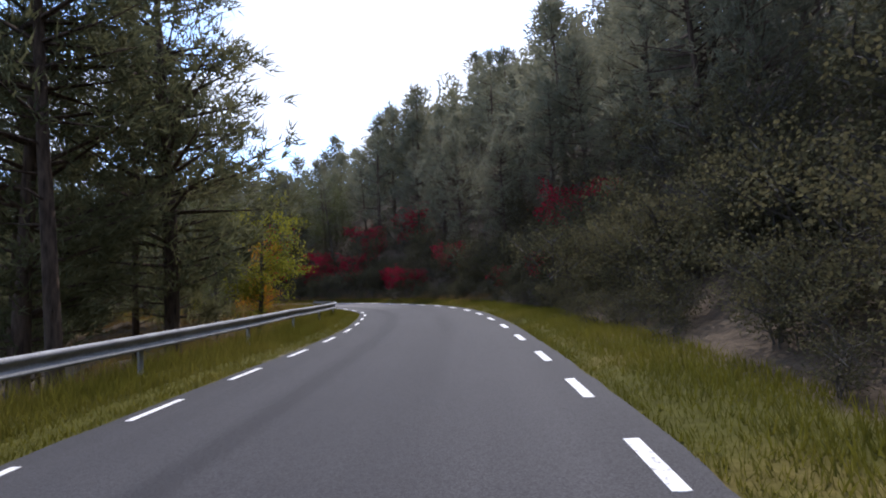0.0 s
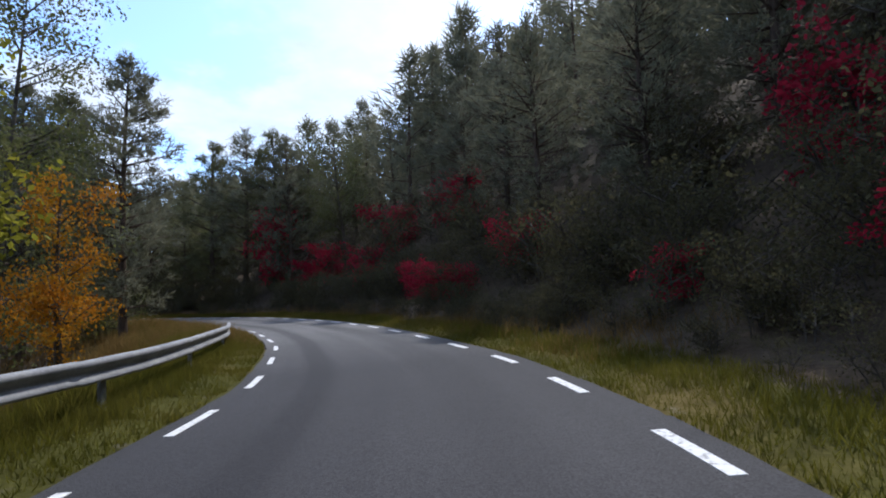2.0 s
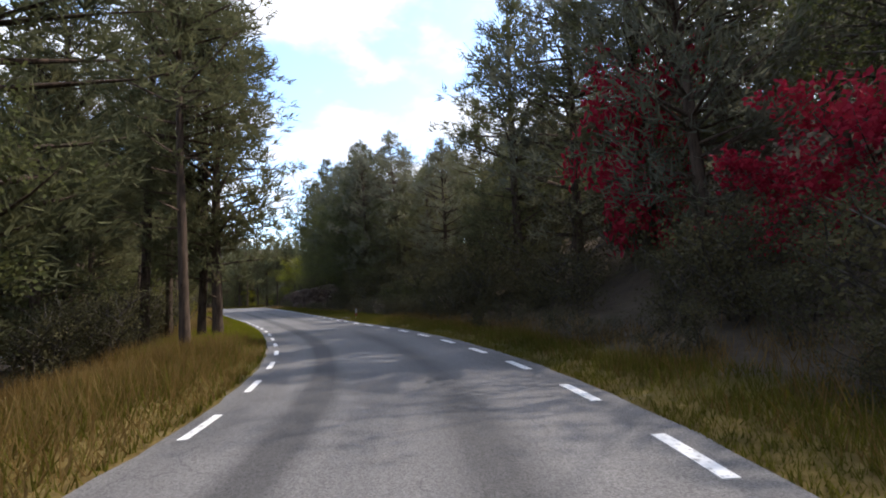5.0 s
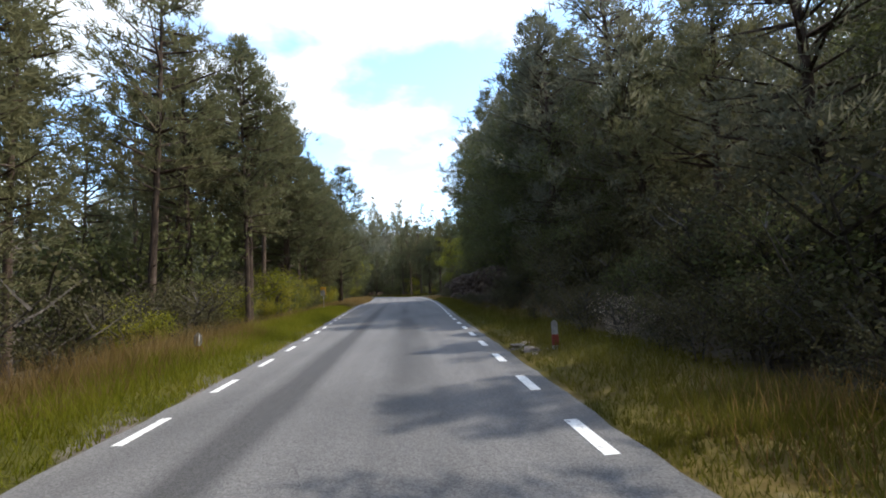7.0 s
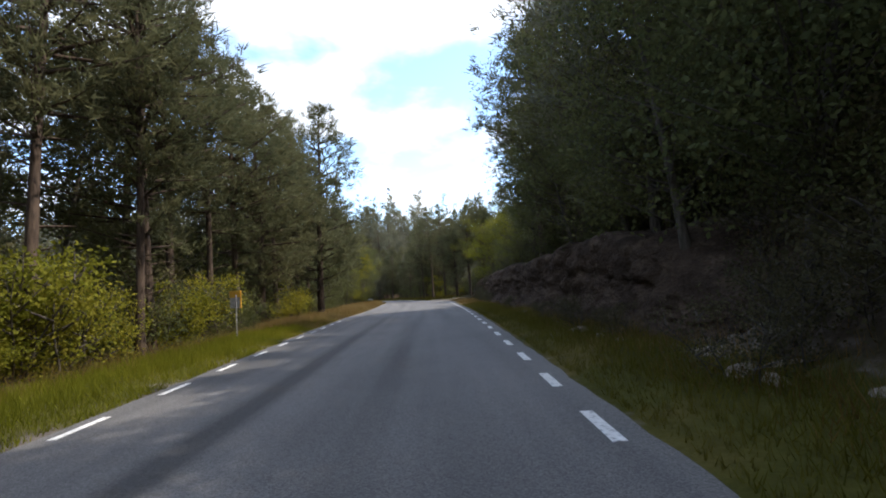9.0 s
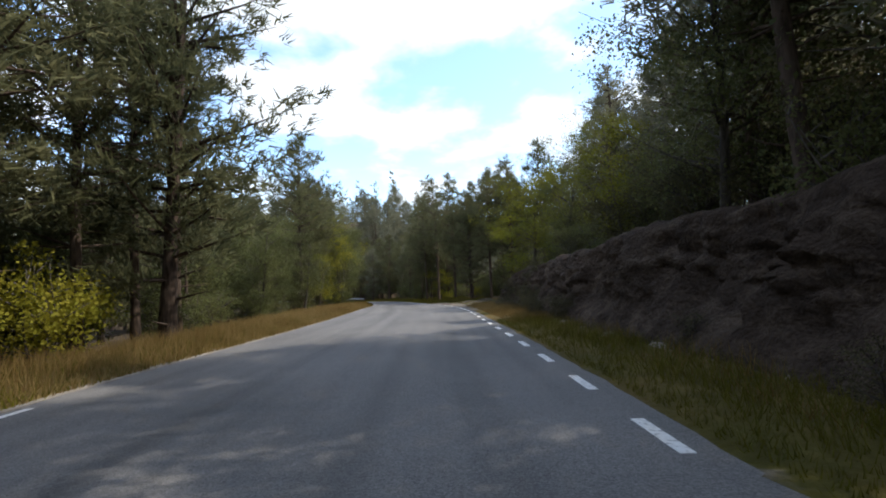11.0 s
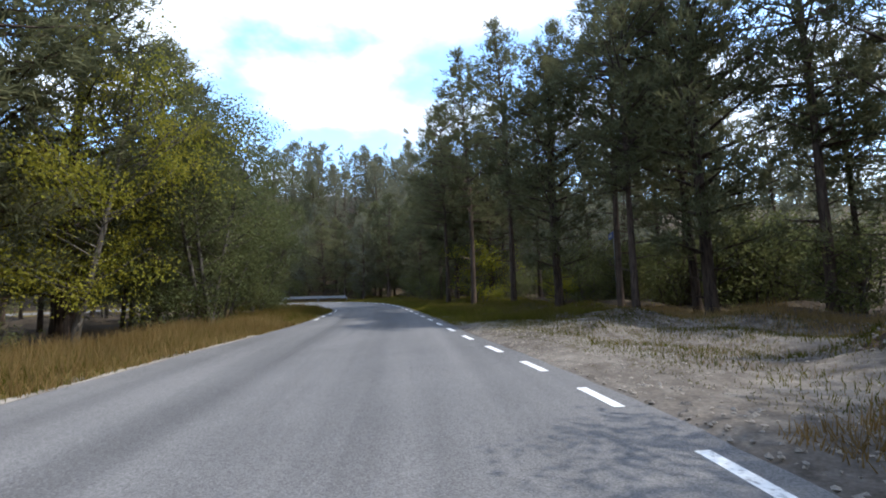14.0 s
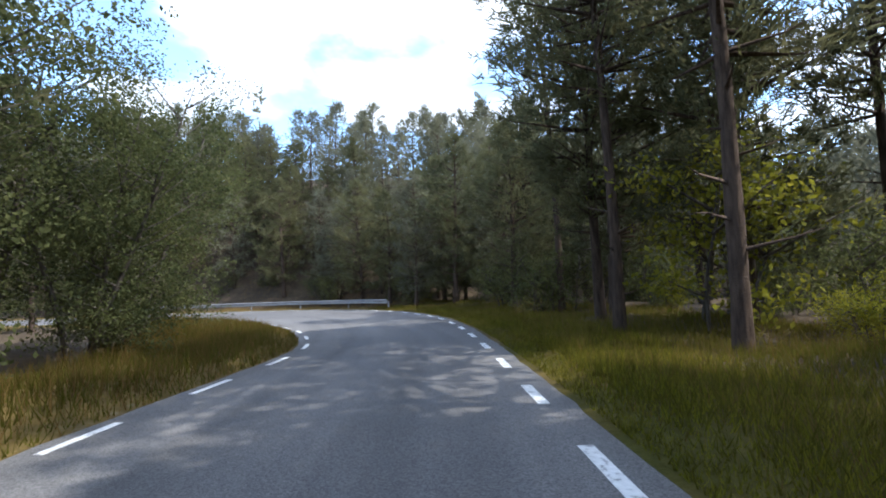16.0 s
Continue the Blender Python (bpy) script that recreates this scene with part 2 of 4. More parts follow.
# white plastic greyed by weather, and darkened further to carry the posts' shade
WEATHERED_SHADED = material("weathered_shaded_plastic", plain((0.24, 0.22, 0.20), (0.46, 0.43, 0.40), 7.0, 40.0), 0.7, gloss=0.15)
WHITE = material("white_plastic", plain((0.60, 0.60, 0.58), (0.80, 0.80, 0.78), 6.0, 40.0), 0.5)
RED = material("red_paint", plain((0.20, 0.04, 0.03), (0.30, 0.06, 0.045), 8.0, 40.0), 0.5)
YELLOW = material("faded_yellow_paint", plain((0.55, 0.28, 0.03), (0.70, 0.40, 0.06), 8.0, 40.0), 0.6)
BLACK = material("black_paint", plain((0.02, 0.02, 0.022), (0.04, 0.04, 0.042), 8.0, 40.0), 0.6)
BLUE = material("blue_enamel", plain((0.02, 0.07, 0.34), (0.03, 0.10, 0.42), 6.0, 40.0), 0.4)


# ---- mesh helpers ----
def raw_mesh(name, verts, corners, totals, mat, smooth=False):
    """A mesh from arrays: places, corner numbers in a row, and corners of each face."""
    me = bpy.data.meshes.new(name)
    verts, corners, totals = np.asarray(verts, np.float32), np.asarray(corners, np.int32), np.asarray(totals, np.int32)
    me.vertices.add(len(verts))
    me.vertices.foreach_set("co", verts.ravel())
    me.loops.add(len(corners))
    me.loops.foreach_set("vertex_index", corners)
    me.polygons.add(len(totals))
    me.polygons.foreach_set("loop_start", np.concatenate([[0], np.cumsum(totals)[:-1]]).astype(np.int32))
    me.polygons.foreach_set("use_smooth", np.full(len(totals), smooth))
    me.materials.append(mat)
    me.update(calc_edges=True)
    return me


def solid(name, verts, faces, mat, smooth=False):
    if isinstance(faces, np.ndarray):
        return raw_mesh(name, verts, faces.ravel(), np.full(len(faces), faces.shape[1]), mat, smooth)
    return raw_mesh(name, [tuple(v) for v in verts], [i for f in faces for i in f], [len(f) for f in faces], mat, smooth)


def part(name, me, parent, label=""):
    ob = new(name, me)
    ob.parent = parent
    return tagged(ob, label)


def thing(name, label, category, group="", kind=""):
    return tagged(new(name), label, category, group, kind)


def box(name, size, at, mat, bevel=0.0):
    bm = bmesh.new()
    bmesh.ops.create_cube(bm, size=1.0, matrix=Matrix.Translation(at) @ Matrix.Diagonal((*size, 1)))
    if bevel:
        bmesh.ops.bevel(bm, geom=bm.edges[:], offset=bevel, segments=2, affect="EDGES")
    me = bpy.data.meshes.new(name)
    bm.to_mesh(me)
    bm.free()
    me.materials.append(mat)
    return me


def spline(points, step):
    """A smooth line through points, resampled at even steps."""
    p = np.array(points, float)
    ext = np.vstack([2 * p[0] - p[1], p, 2 * p[-1] - p[-2]])
    fine = []
    for i in range(len(p) - 1):
        a, b, c, d = ext[i:i + 4]
        for t in np.linspace(0, 1, 12, endpoint=False):
            fine.append(0.5 * (2 * b + (c - a) * t + (2 * a - 5 * b + 4 * c - d) * t ** 2 + (3 * b - a - 3 * c + d) * t ** 3))
    fine = np.array(fine + [p[-1]])
    for _ in range(6):
        fine[1:-1] = 0.25 * fine[:-2] + 0.5 * fine[1:-1] + 0.25 * fine[2:]
    s = np.concatenate([[0], np.cumsum(np.linalg.norm(np.diff(fine, axis=0), axis=1))])
    at = np.arange(0, s[-1], step)
    return np.stack([np.interp(at, s, fine[:, 0]), np.interp(at, s, fine[:, 1])], 1)


# ---- the road: its two painted edge lines ----
RIGHT = [(-6.05, -70.06), (-1.55, -40.06), (0.55, -15.06), (2.02, -2.65), (2.32, 3.43), (2.21, 8.73), (1.95, 13.57), (1.65, 16.3), (1.3, 18.8), (0.72, 21.52),
         (-0.13, 24.16), (-1.2, 26.62), (-3.54, 30.63), (-4.94, 32.8), (-6.46, 34.94), (-9.61, 38.79), (-12.86, 42), (-17.54, 45.81), (-23.43, 48.96), (-30.12,
         51.44), (-36.74, 53.18), (-43.23, 55.05), (-49.29, 56.79), (-56.42, 58.82), (-63.19, 60.82), (-70.32, 62.9), (-76.71, 64.69), (-83.93, 66.67),
         (-90.11, 68.28), (-96.38, 69.83), (-101.3, 71.08), (-106.57, 72.35), (-111.29, 73.3), (-116.06, 73.88), (-123.15, 74.05), (-131.07, 74.37), (-138.62,
         74.57), (-144.3, 74.63), (-150.2, 74.4), (-156, 73.5), (-162.6, 71.2), (-168.5, 66.8), (-172.6, 60.4), (-175, 52), (-176, 40), (-175, 10), (-174,
         -40)]
LEFT = [(-10.36, -69.93), (-6.46, -39.93), (-4.66, -14.93), (-3.74, -2.28), (-3.45, 5.73), (-3.2, 9.75), (-3.14, 12.92), (-3.28, 15.66), (-3.67, 18.78),
         (-4.23, 22.12), (-4.85, 24.22), (-5.97, 26.69), (-7.14, 28.97), (-8.43, 30.87), (-9.89, 32.81), (-11.46, 34.69), (-13.98, 36.9), (-16.37, 39.09),
         (-18.89, 41.01), (-22.09, 43.11), (-26.65, 45.25), (-31.63, 46.94), (-37.08, 48.54), (-42.27, 49.78), (-49.52, 51.38), (-55.01, 52.44), (-61.7,
         53.74), (-68.62, 55.15), (-74.06, 56.27), (-80.81, 57.69), (-87.5, 59.2), (-94, 60.9), (-100.8, 62.5), (-106.5, 63.8), (-112.5, 65), (-118.2, 66.1),
         (-124, 67.3), (-129, 68.4), (-133.5, 69.2), (-138.6, 69.7), (-143.5, 70.2), (-147.2, 69.5), (-151.2, 67.9), (-156, 65), (-160.2, 61), (-163, 56),
         (-164.8, 49), (-165.5, 38), (-165, 10), (-164, -40)]
right, left = spline(RIGHT, 0.25), spline(LEFT, 0.25)
near_left = left[np.argmin(((right[:, None, :] - left[None]) ** 2).sum(2), axis=1)]
centre = spline(0.5 * (right + near_left)[::8], 0.5)
ahead = np.gradient(centre, axis=0)
ahead /= np.linalg.norm(ahead, axis=1)[:, None]
# metres along the road, counted from 60 where the drive begins
U = np.arange(len(centre)) * 0.5
marks = [(0.1, -0.3), (-7.2, 33.7), (-27.8, 48.5), (-44.0, 53.9), (-64.7, 59.5), (-92.2, 66.5), (-110.1, 70.7), (-132.2, 73.1)]
at_marks = [U[np.argmin(((centre - np.array(m)) ** 2).sum(1))] for m in marks]
at_marks, count = [0.0] + at_marks + [at_marks[-1] + 100], [60.0, 95, 119, 135.5, 154.5, 180.5, 198, 219]
U = np.interp(U, at_marks, [60.0 - at_marks[1]] + count + [319.0])


half_r = np.sqrt(((centre[:, None] - right[None]) ** 2).sum(2).min(1))
half_l = np.sqrt(((centre[:, None] - left[None]) ** 2).sum(2).min(1))


def beside(xy):
    """For places: metres along the road, metres beyond its edge line, and side (1 right, -1 left)."""
    xy = np.atleast_2d(np.asarray(xy, float))
    u, d, side = np.empty(len(xy)), np.empty(len(xy)), np.empty(len(xy))
    for a in range(0, len(xy), 4000):
        q = xy[a:a + 4000]
        i = np.argmin(((q[:, None, :] - centre[None]) ** 2).sum(2), axis=1)
        v, f = q - centre[i], ahead[i]
        s = np.where(v[:, 0] * f[:, 1] - v[:, 1] * f[:, 0] >= 0, 1.0, -1.0)
        u[a:a + 4000], side[a:a + 4000] = U[i], s
        d[a:a + 4000] = np.sqrt((v ** 2).sum(1)) - np.where(s > 0, half_r[i], half_l[i])
    return u, d, side


def ease(x, a, b):
    t = np.clip((x - a) / (b - a), 0, 1)
    return t * t * (3 - 2 * t)


def waves(x, y):
    """Gentle unevenness of the ground."""
    return (0.5 * np.sin(x * 0.61 + 1.3 * np.sin(y * 0.23)) * np.sin(y * 0.53 + 0.7) + 0.3 * np.sin(x * 1.37 + y * 0.9)
            + 0.25 * np.sin(y * 1.71 - x * 0.7 + 2.0))


def cutting(u):
    """Height of the bank to the right, and how far from the edge line it starts."""
    bank = np.interp(u, [0, 100, 118, 128, 138, 147, 160, 180, 190, 198, 202, 205, 260], [1.2, 1.2, 0.5, 0.25, 0.5, 2.0, 3.1, 2.9, 2.8, 2.7, 2.2, 0.1, 0.15])
    return bank, np.interp(u, [0, 118, 130, 150, 178, 190, 203], [2.6, 2.6, 3.4, 2.6, 2.0, 2.4, 3.0])


def height(x, y, u, d, side):
    """The lie of the land: a wooded hillside to the right that sinks to a cutting and then to level ground, lower land to the left."""
    slope = np.interp(u, [0, 108, 122, 140, 150, 191, 201, 215, 260], [0.82, 0.80, 0.52, 0.20, 0.30, 0.26, 0.00, -0.03, -0.03])
    bank, start = cutting(u)
    start = start + 1.1 * ease(u, 148.5, 153.5) * (1 - ease(u, 201, 205))
    far = np.maximum(d - start - 3.0, 0)
    hill = np.where(slope > 0, 85 * (1 - np.exp(-far * slope / 85)), np.maximum(far * slope, -4))
    up = bank * ease(d, start, start + 3.2) + hill + 0.06 * ease(d, 0.2, 1.4)
    drop = np.interp(u, [0, 105, 125, 178, 195, 230, 260], [0.28, 0.28, 0.16, 0.12, 0.05, 0.02, 0.02])
    low = np.interp(u, [0, 105, 125, 178, 195, 230, 260], [6.0, 6.0, 4.0, 2.5, 0.8, 0.4, 0.4])
    deep_land = ease(d, 14, 40)
    drop, low = drop + (0.16 - drop) * deep_land, low + (4.0 - low) * deep_land
    down = -low * (1 - np.exp(-np.maximum(d - 2.4, 0) * drop / low)) + 0.05 * ease(d, 0.2, 1.4)
    z = np.where(side > 0, up, down)
    z = z + np.clip((d - 0.8) / 6, 0, 1) * waves(x, y) * 0.35
    west = np.maximum(-176.0 - x, 0) * ease(d, 3.0, 12.0)
    z = z + 36 * (1 - np.exp(-west * 0.85 / 36))
    return np.where(d < 0.28, -0.10, z)


def ground_at(x, y):
    u, d, side = beside([(x, y)])
    return float(height(np.array([x]), np.array([y]), u, d, side)[0])


def axis(lo, hi, step, reach):
    mid = np.arange(lo, hi + step, step)
    out, gap = [], step
    while sum(out) < reach:
        gap *= 1.35
        out.append(gap)
    tail = np.cumsum(out)
    return np.concatenate([lo - tail[::-1], mid, mid[-1] + tail])


gx, gy = axis(-184, 16, 0.64, 1800), axis(-12, 110, 0.64, 1800)
mx, my = np.meshgrid(gx, gy)
mx, my = mx.ravel(), my.ravel()
mu, md, ms = beside(np.stack([mx, my], 1))
mz = height(mx, my, mu, md, ms)
nx, ny = len(gx), len(gy)
k = (np.arange(ny - 1)[:, None] * nx + np.arange(nx - 1)[None]).ravel()
ground_mesh = solid("ground", np.stack([mx, my, mz], 1), np.stack([k, k + 1, k + nx + 1, k + nx], 1), GROUND, smooth=True)
earth = np.where(ms > 0, np.interp(mu, [0, 140, 148, 155, 194, 198, 201, 210, 216, 221], [0.1, 0.1, 0.2, 0.7, 0.4, 0.2, 0.85, 0.66, 0.3, 0]), 0.05)
earth = earth * np.where((ms > 0) & (mu > 200), (1 - ease(md, 6.5, 10.5)), ease(md, 1.9, 2.9) * (1 - ease(md, 6.0, 8.0)))
earth = np.maximum(earth, np.where((ms < 0) & (mu > 116) & (mu < 214), 0.85, 0.4) * ease(md, -0.2, 0.1) * (1 - ease(md, 0.35, 0.6)))
earth = np.maximum(earth, np.where(ms > 0, (0.25 + 0.6 * ease(mu, 192, 200)) * ease(mu, 178, 186) * (1 - ease(mu, 214, 220)) * ease(md, 0.0, 0.2) * (1 - ease(md, 0.7, 1.3)), 0.0))
dry = np.where(ms > 0, np.interp(mu, [0, 80, 100, 128, 150, 175, 190, 215, 240], [0.25, 0.35, 0.75, 0.55, 0.3, 0.6, 0.6, 0.45, 0.7]),
               np.interp(mu, [0, 85, 95, 112, 120, 160, 172, 200, 240], [0.1, 0.2, 0.7, 0.6, 0.2, 0.3, 0.85, 0.9, 0.7]))
wood = np.where(ms > 0, np.where(mu < 122, ease(md, 1.6, 2.7), ease(md, 2.4, 4.2)), ease(md, 4.0, 7.0))
for label, values in (("wood", wood), ("dry", dry), ("earth", earth)):
    layer = ground_mesh.attributes.new(label, "FLOAT", "POINT")
    layer.data.foreach_set("value", np.clip(values, 0, 1).astype(np.float32))
tagged(new("ground", ground_mesh), "grassy verges, wooded slopes and earth banks beside the road", "ground", kind="structure")


# ---- road surface ----
def ribbon(name, lines, zs, mat, us=None):
    """A strip through matching lines of places across it; with map coordinates in metres."""
    n, m = len(lines[0]), len(lines)
    v = np.concatenate([np.column_stack([l, np.broadcast_to(z, n)]) for l, z in zip(lines, zs)])
    i = np.arange(n - 1)
    f = np.concatenate([np.stack([j * n + i, j * n + i + 1, (j + 1) * n + i + 1, (j + 1) * n + i], 1) for j in range(m - 1)])
    me = solid(name, v, f, mat)
    if us is not None:
        base = lines[m // 2]
        cross = np.concatenate([np.sign(j - m // 2) * np.linalg.norm(l - base, axis=1) for j, l in enumerate(lines)])
        uv = np.stack([np.tile(us, m), cross], 1)
        idx = np.empty(len(me.loops), int)
        me.loops.foreach_get("vertex_index", idx)
        me.uv_layers.new(name="along").data.foreach_set("uv", uv[idx].astype(np.float32).ravel())
    return me


cr = right[np.argmin(((centre[:, None] - right[None]) ** 2).sum(2), axis=1)]
cl = left[np.argmin(((centre[:, None] - left[None]) ** 2).sum(2), axis=1)]
rdir = (cr - centre) / np.linalg.norm(cr - centre, axis=1)[:, None]
ldir = (cl - centre) / np.linalg.norm(cl - centre, axis=1)[:, None]
fray = 0.025 * np.sin(U * 2.3) * np.sin(U * 0.9 + 1) + 0.015 * np.sin(U * 5.1)
outer_r, outer_l = cr + rdir * (0.34 + fray)[:, None], cl + ldir * (0.24 + fray[::-1])[:, None]
road_lines = [outer_l + ldir * 0.05, outer_l, 0.5 * (outer_l + centre), centre, 0.5 * (outer_r + centre), outer_r, outer_r + rdir * 0.05]
road = tagged(new("road", ribbon("road", road_lines[::-1], [-0.14, 0, 0, 0, 0, 0, -0.14], ASPHALT, U)),
              "worn grey asphalt country road with dashed white edge lines", "road", kind="structure")


# ---- trees and shrubs ----
def tube(path, radii, sides=7, rng=None):
    """A tapered round limb along a path."""
    path = [Vector(p) for p in path]
    v, f = [], []
    for i, (p, r) in enumerate(zip(path, radii)):
        way = (path[min(i + 1, len(path) - 1)] - path[max(i - 1, 0)]).normalized()
        a = way.orthogonal().normalized()
        b = way.cross(a)
        for j in range(sides):
            t = 2 * math.pi * j / sides
            k = r * (1 + (rng.uniform(-0.10, 0.10) if rng else 0))
            v.append(p + (a * math.cos(t) + b * math.sin(t)) * k)
    for i in range(len(path) - 1):
        for j in range(sides):
            n = (j + 1) % sides
            f.append((i * sides + j, i * sides + n, (i + 1) * sides + n, (i + 1) * sides + j))
    f.append(tuple(range((len(path) - 1) * sides, len(path) * sides)))
    return v, f


def join(pieces):
    v, f = [], []
    for pv, pf in pieces:
        k = len(v)
        v += [tuple(p) for p in pv]
        f += [tuple(i + k for i in face) for face in pf]
    return v, f


def tufts(points, ways, rng, blades, length, breadth, spread):
    """Bunches of pointed needle sprays: each a slim triangle that fans out round the way of its twig."""
    n = len(points) * blades
    p = np.repeat(points, blades, axis=0)
    w_ = np.repeat(ways, blades, axis=0) + rng.normal(0, spread, (n, 3))
    w_ /= np.linalg.norm(w_, axis=1)[:, None]
    cross = np.cross(w_, rng.normal(0, 1, (n, 3)))
    cross /= np.linalg.norm(cross, axis=1)[:, None] + 1e-9
    ln = length * rng.uniform(0.6, 1.25, (n, 1))
    p = p + rng.normal(0, length * 0.25, (n, 3))
    v = np.stack([p - cross * breadth / 2, p + cross * breadth / 2, p + w_ * ln], 1).reshape(-1, 3)
    return v, np.arange(n * 3).reshape(-1, 3)


def leaves(points, rng, count, reach, size):
    """Four-cornered leaves scattered round twig ends."""
    n = len(points) * count
    p = np.repeat(points, count, axis=0) + np.clip(rng.normal(0, 1, (n, 3)), -1.6, 1.6) * reach * (1, 1, 0.75)
    a = rng.normal(0, 1, (n, 3))
    a /= np.linalg.norm(a, axis=1)[:, None]
    b = np.cross(a, rng.normal(0, 1, (n, 3)))
    b /= np.linalg.norm(b, axis=1)[:, None] + 1e-9
    s = size * rng.uniform(0.6, 1.3, (n, 1))
    v = np.stack([p - a * s * 0.6, p + b * s * 0.36, p + a * s * 0.6, p - b * s * 0.36], 1).reshape(-1, 3)
    return v, np.arange(n * 4).reshape(-1, 4)


def pine(seed, tall, bare, spread, mat, fine=1.0, girth=0.17, ragged=0.35, slim=1.0, sprays=7):
    """A pine: bare lower trunk with dead snags, whorls of limbs, needle sprays at the twig ends. fine: how many sprays."""
    rng = np.random.default_rng(seed)
    lean = rng.normal(0, 0.018, 2) * tall
    bend = rng.uniform(0, 6.28)

    def stem(h):
        t = h / tall
        return np.array([lean[0] * t * t + 0.10 * math.sin(3 * t + bend), lean[1] * t * t + 0.10 * math.cos(4 * t + bend), h])
    hs = np.linspace(-0.4, tall, 12)
    trunk = tube([stem(h) for h in hs], [girth * (1 - max(h, 0) / tall) ** 0.8 * (1.25 if h < 0.2 else 1) + 0.012 for h in hs], 8, rng)
    limbs, ends, ways = [], [], []
    h = bare * 0.35
    while h < tall * 0.985:
        t = (h - bare) / (tall - bare)
        for _ in range(4 if t > 0 else 1):
            turn = rng.uniform(0, 6.28)
            if t <= 0:
                reach = spread * rng.uniform(0.15, 0.45)
            else:
                shape = (min(1.0, 0.55 + 1.5 * t) if t < 0.3 else 1.0 - 0.93 * ((t - 0.3) / 0.7) ** 1.5)
                reach = spread * shape * rng.uniform(1 - ragged, 1 + ragged * 0.6)
            rise = rng.uniform(-0.12, 0.30) + 0.35 * max(t, 0)
            base = stem(h)
            out = np.array([math.cos(turn), math.sin(turn), 0])
            pts = [base + out * reach * s + np.array([0, 0, reach * (rise * s + 0.12 * s * s)]) + rng.normal(0, 0.03, 3) * s for s in (0, 0.35, 0.7, 1.0)]
            if fine > 0.6 or rng.random() < 0.25:
                limbs.append(tube([pts[0], pts[2], pts[3]], [0.035 * reach ** 0.5 + 0.008, 0.020, 0.006], 3))
            if t <= 0:
                continue
            count = max(2, int((4 + 3.6 * reach) * fine))
            for _ in range(count):
                s = rng.uniform(0.25, 1.0) ** 0.75
                q = base + out * reach * s + np.array([0, 0, reach * (rise * s + 0.12 * s * s)])
                side = rng.normal(0, 0.24 * reach * (1.15 - s) + 0.12, 3) * (1, 1, 0.5)
                ends.append(q + side)
                ways.append(out * 0.6 + side * 0.9 + np.array([0, 0, 0.55]))
        h += rng.uniform(0.30, 0.52) * (0.8 + 0.3 * tall / 12)
    top = stem(tall)
    for _ in range(6):
        ends.append(top + rng.normal(0, 0.12, 3))
        ways.append(np.array([0, 0, 1.0]))
    big = 1.0 / math.sqrt(fine)
    v, f = tufts(np.array(ends), np.array(ways), rng, sprays, 0.37 * big * slim, 0.056 * big * slim, 0.65)
    return solid("trunk", *join([trunk] + limbs), PINE_BARK, True), solid("foliage", v, f, mat)


def broadleaf(seed, tall, low, spread, mat, bark_mat, count=30, size=0.14, clumps=110, stems=1, girth=0.12):
    """A broadleaved tree or shrub: forking limbs, leaf clumps over an uneven crown with gaps."""
    rng = np.random.default_rng(seed)
    wood, ends = [], []
    for s in range(stems):
        off = np.array([*rng.normal(0, 0.22 * (stems > 1), 2), 0])
        tip = np.array([*(rng.normal(0, 0.10 + 0.12 * (stems > 1), 2) * tall), tall * rng.uniform(0.8, 0.93)])
        trunk_pts = [off * (1 + 0.5 * t) + tip * t + np.array([0.08 * math.sin(5 * t + s), 0.08 * math.cos(4 * t + s), -0.3 * (t == 0)]) for t in np.linspace(0, 1, 8)]
        wood.append(tube(trunk_pts, [girth / math.sqrt(stems) * (1 - t) ** 0.9 + 0.008 for t in np.linspace(0, 1, 8)], 7 if stems < 3 else 4, rng))
        for _ in range(max(6, clumps // (5 * stems))):
            t = rng.uniform(low / tall * 0.8, 0.95)
            base = off * (1 + 0.5 * t) + tip * t
            turn = rng.uniform(0, 6.28)
            shape = math.sqrt(max(0.05, 1 - ((t - 0.48) / 0.56) ** 2))
            reach = spread * shape * rng.uniform(0.55, 1.12)
            out = np.array([math.cos(turn), math.sin(turn), 0.25 + 0.5 * t])
            pts = [base + out * reach * q + np.array([0, 0, 0.15 * reach * q * q]) + rng.normal(0, 0.05, 3) * q for q in (0, 0.4, 0.75, 1.0)]
            wood.append(tube([pts[0], pts[1], pts[3]], [0.03, 0.02, 0.005], 3))
            for _ in range(5):
                q = rng.uniform(0.4, 1.05)
                ends.append(base + out * reach * q + rng.normal(0, 0.16 * spread, 3) * (1, 1, 0.8))
    ends = np.array(ends)
    v, f = leaves(ends, rng, count, 0.105 * spread ** 0.7 + 0.08, size)
    return solid("trunk", *join(wood), bark_mat, True), solid("foliage", v, f, mat)


KINDS = {}


def kind_of(key, meshes, names, name, label, category, group):
    KINDS[key] = (meshes, names, name, label, category, group)


def plant(key, x, y, size=1.0, turn=None, label="", squash=1.0, sink=0.0):
    """Stands one tree or shrub of a kind on the ground."""
    meshes, names, name, words, category, group = KINDS[key]
    ob = thing(name, label or words, category, group)
    ob.matrix_basis = Matrix.Translation((x, y, ground_at(x, y) - sink)) @ Matrix.Rotation(random.uniform(0, 6.28) if turn is None else turn, 4, "Z")
    ob.scale = (size * squash, size * squash, size)
    for me, n in zip(meshes, names):
        part(n, me, ob)
    return ob


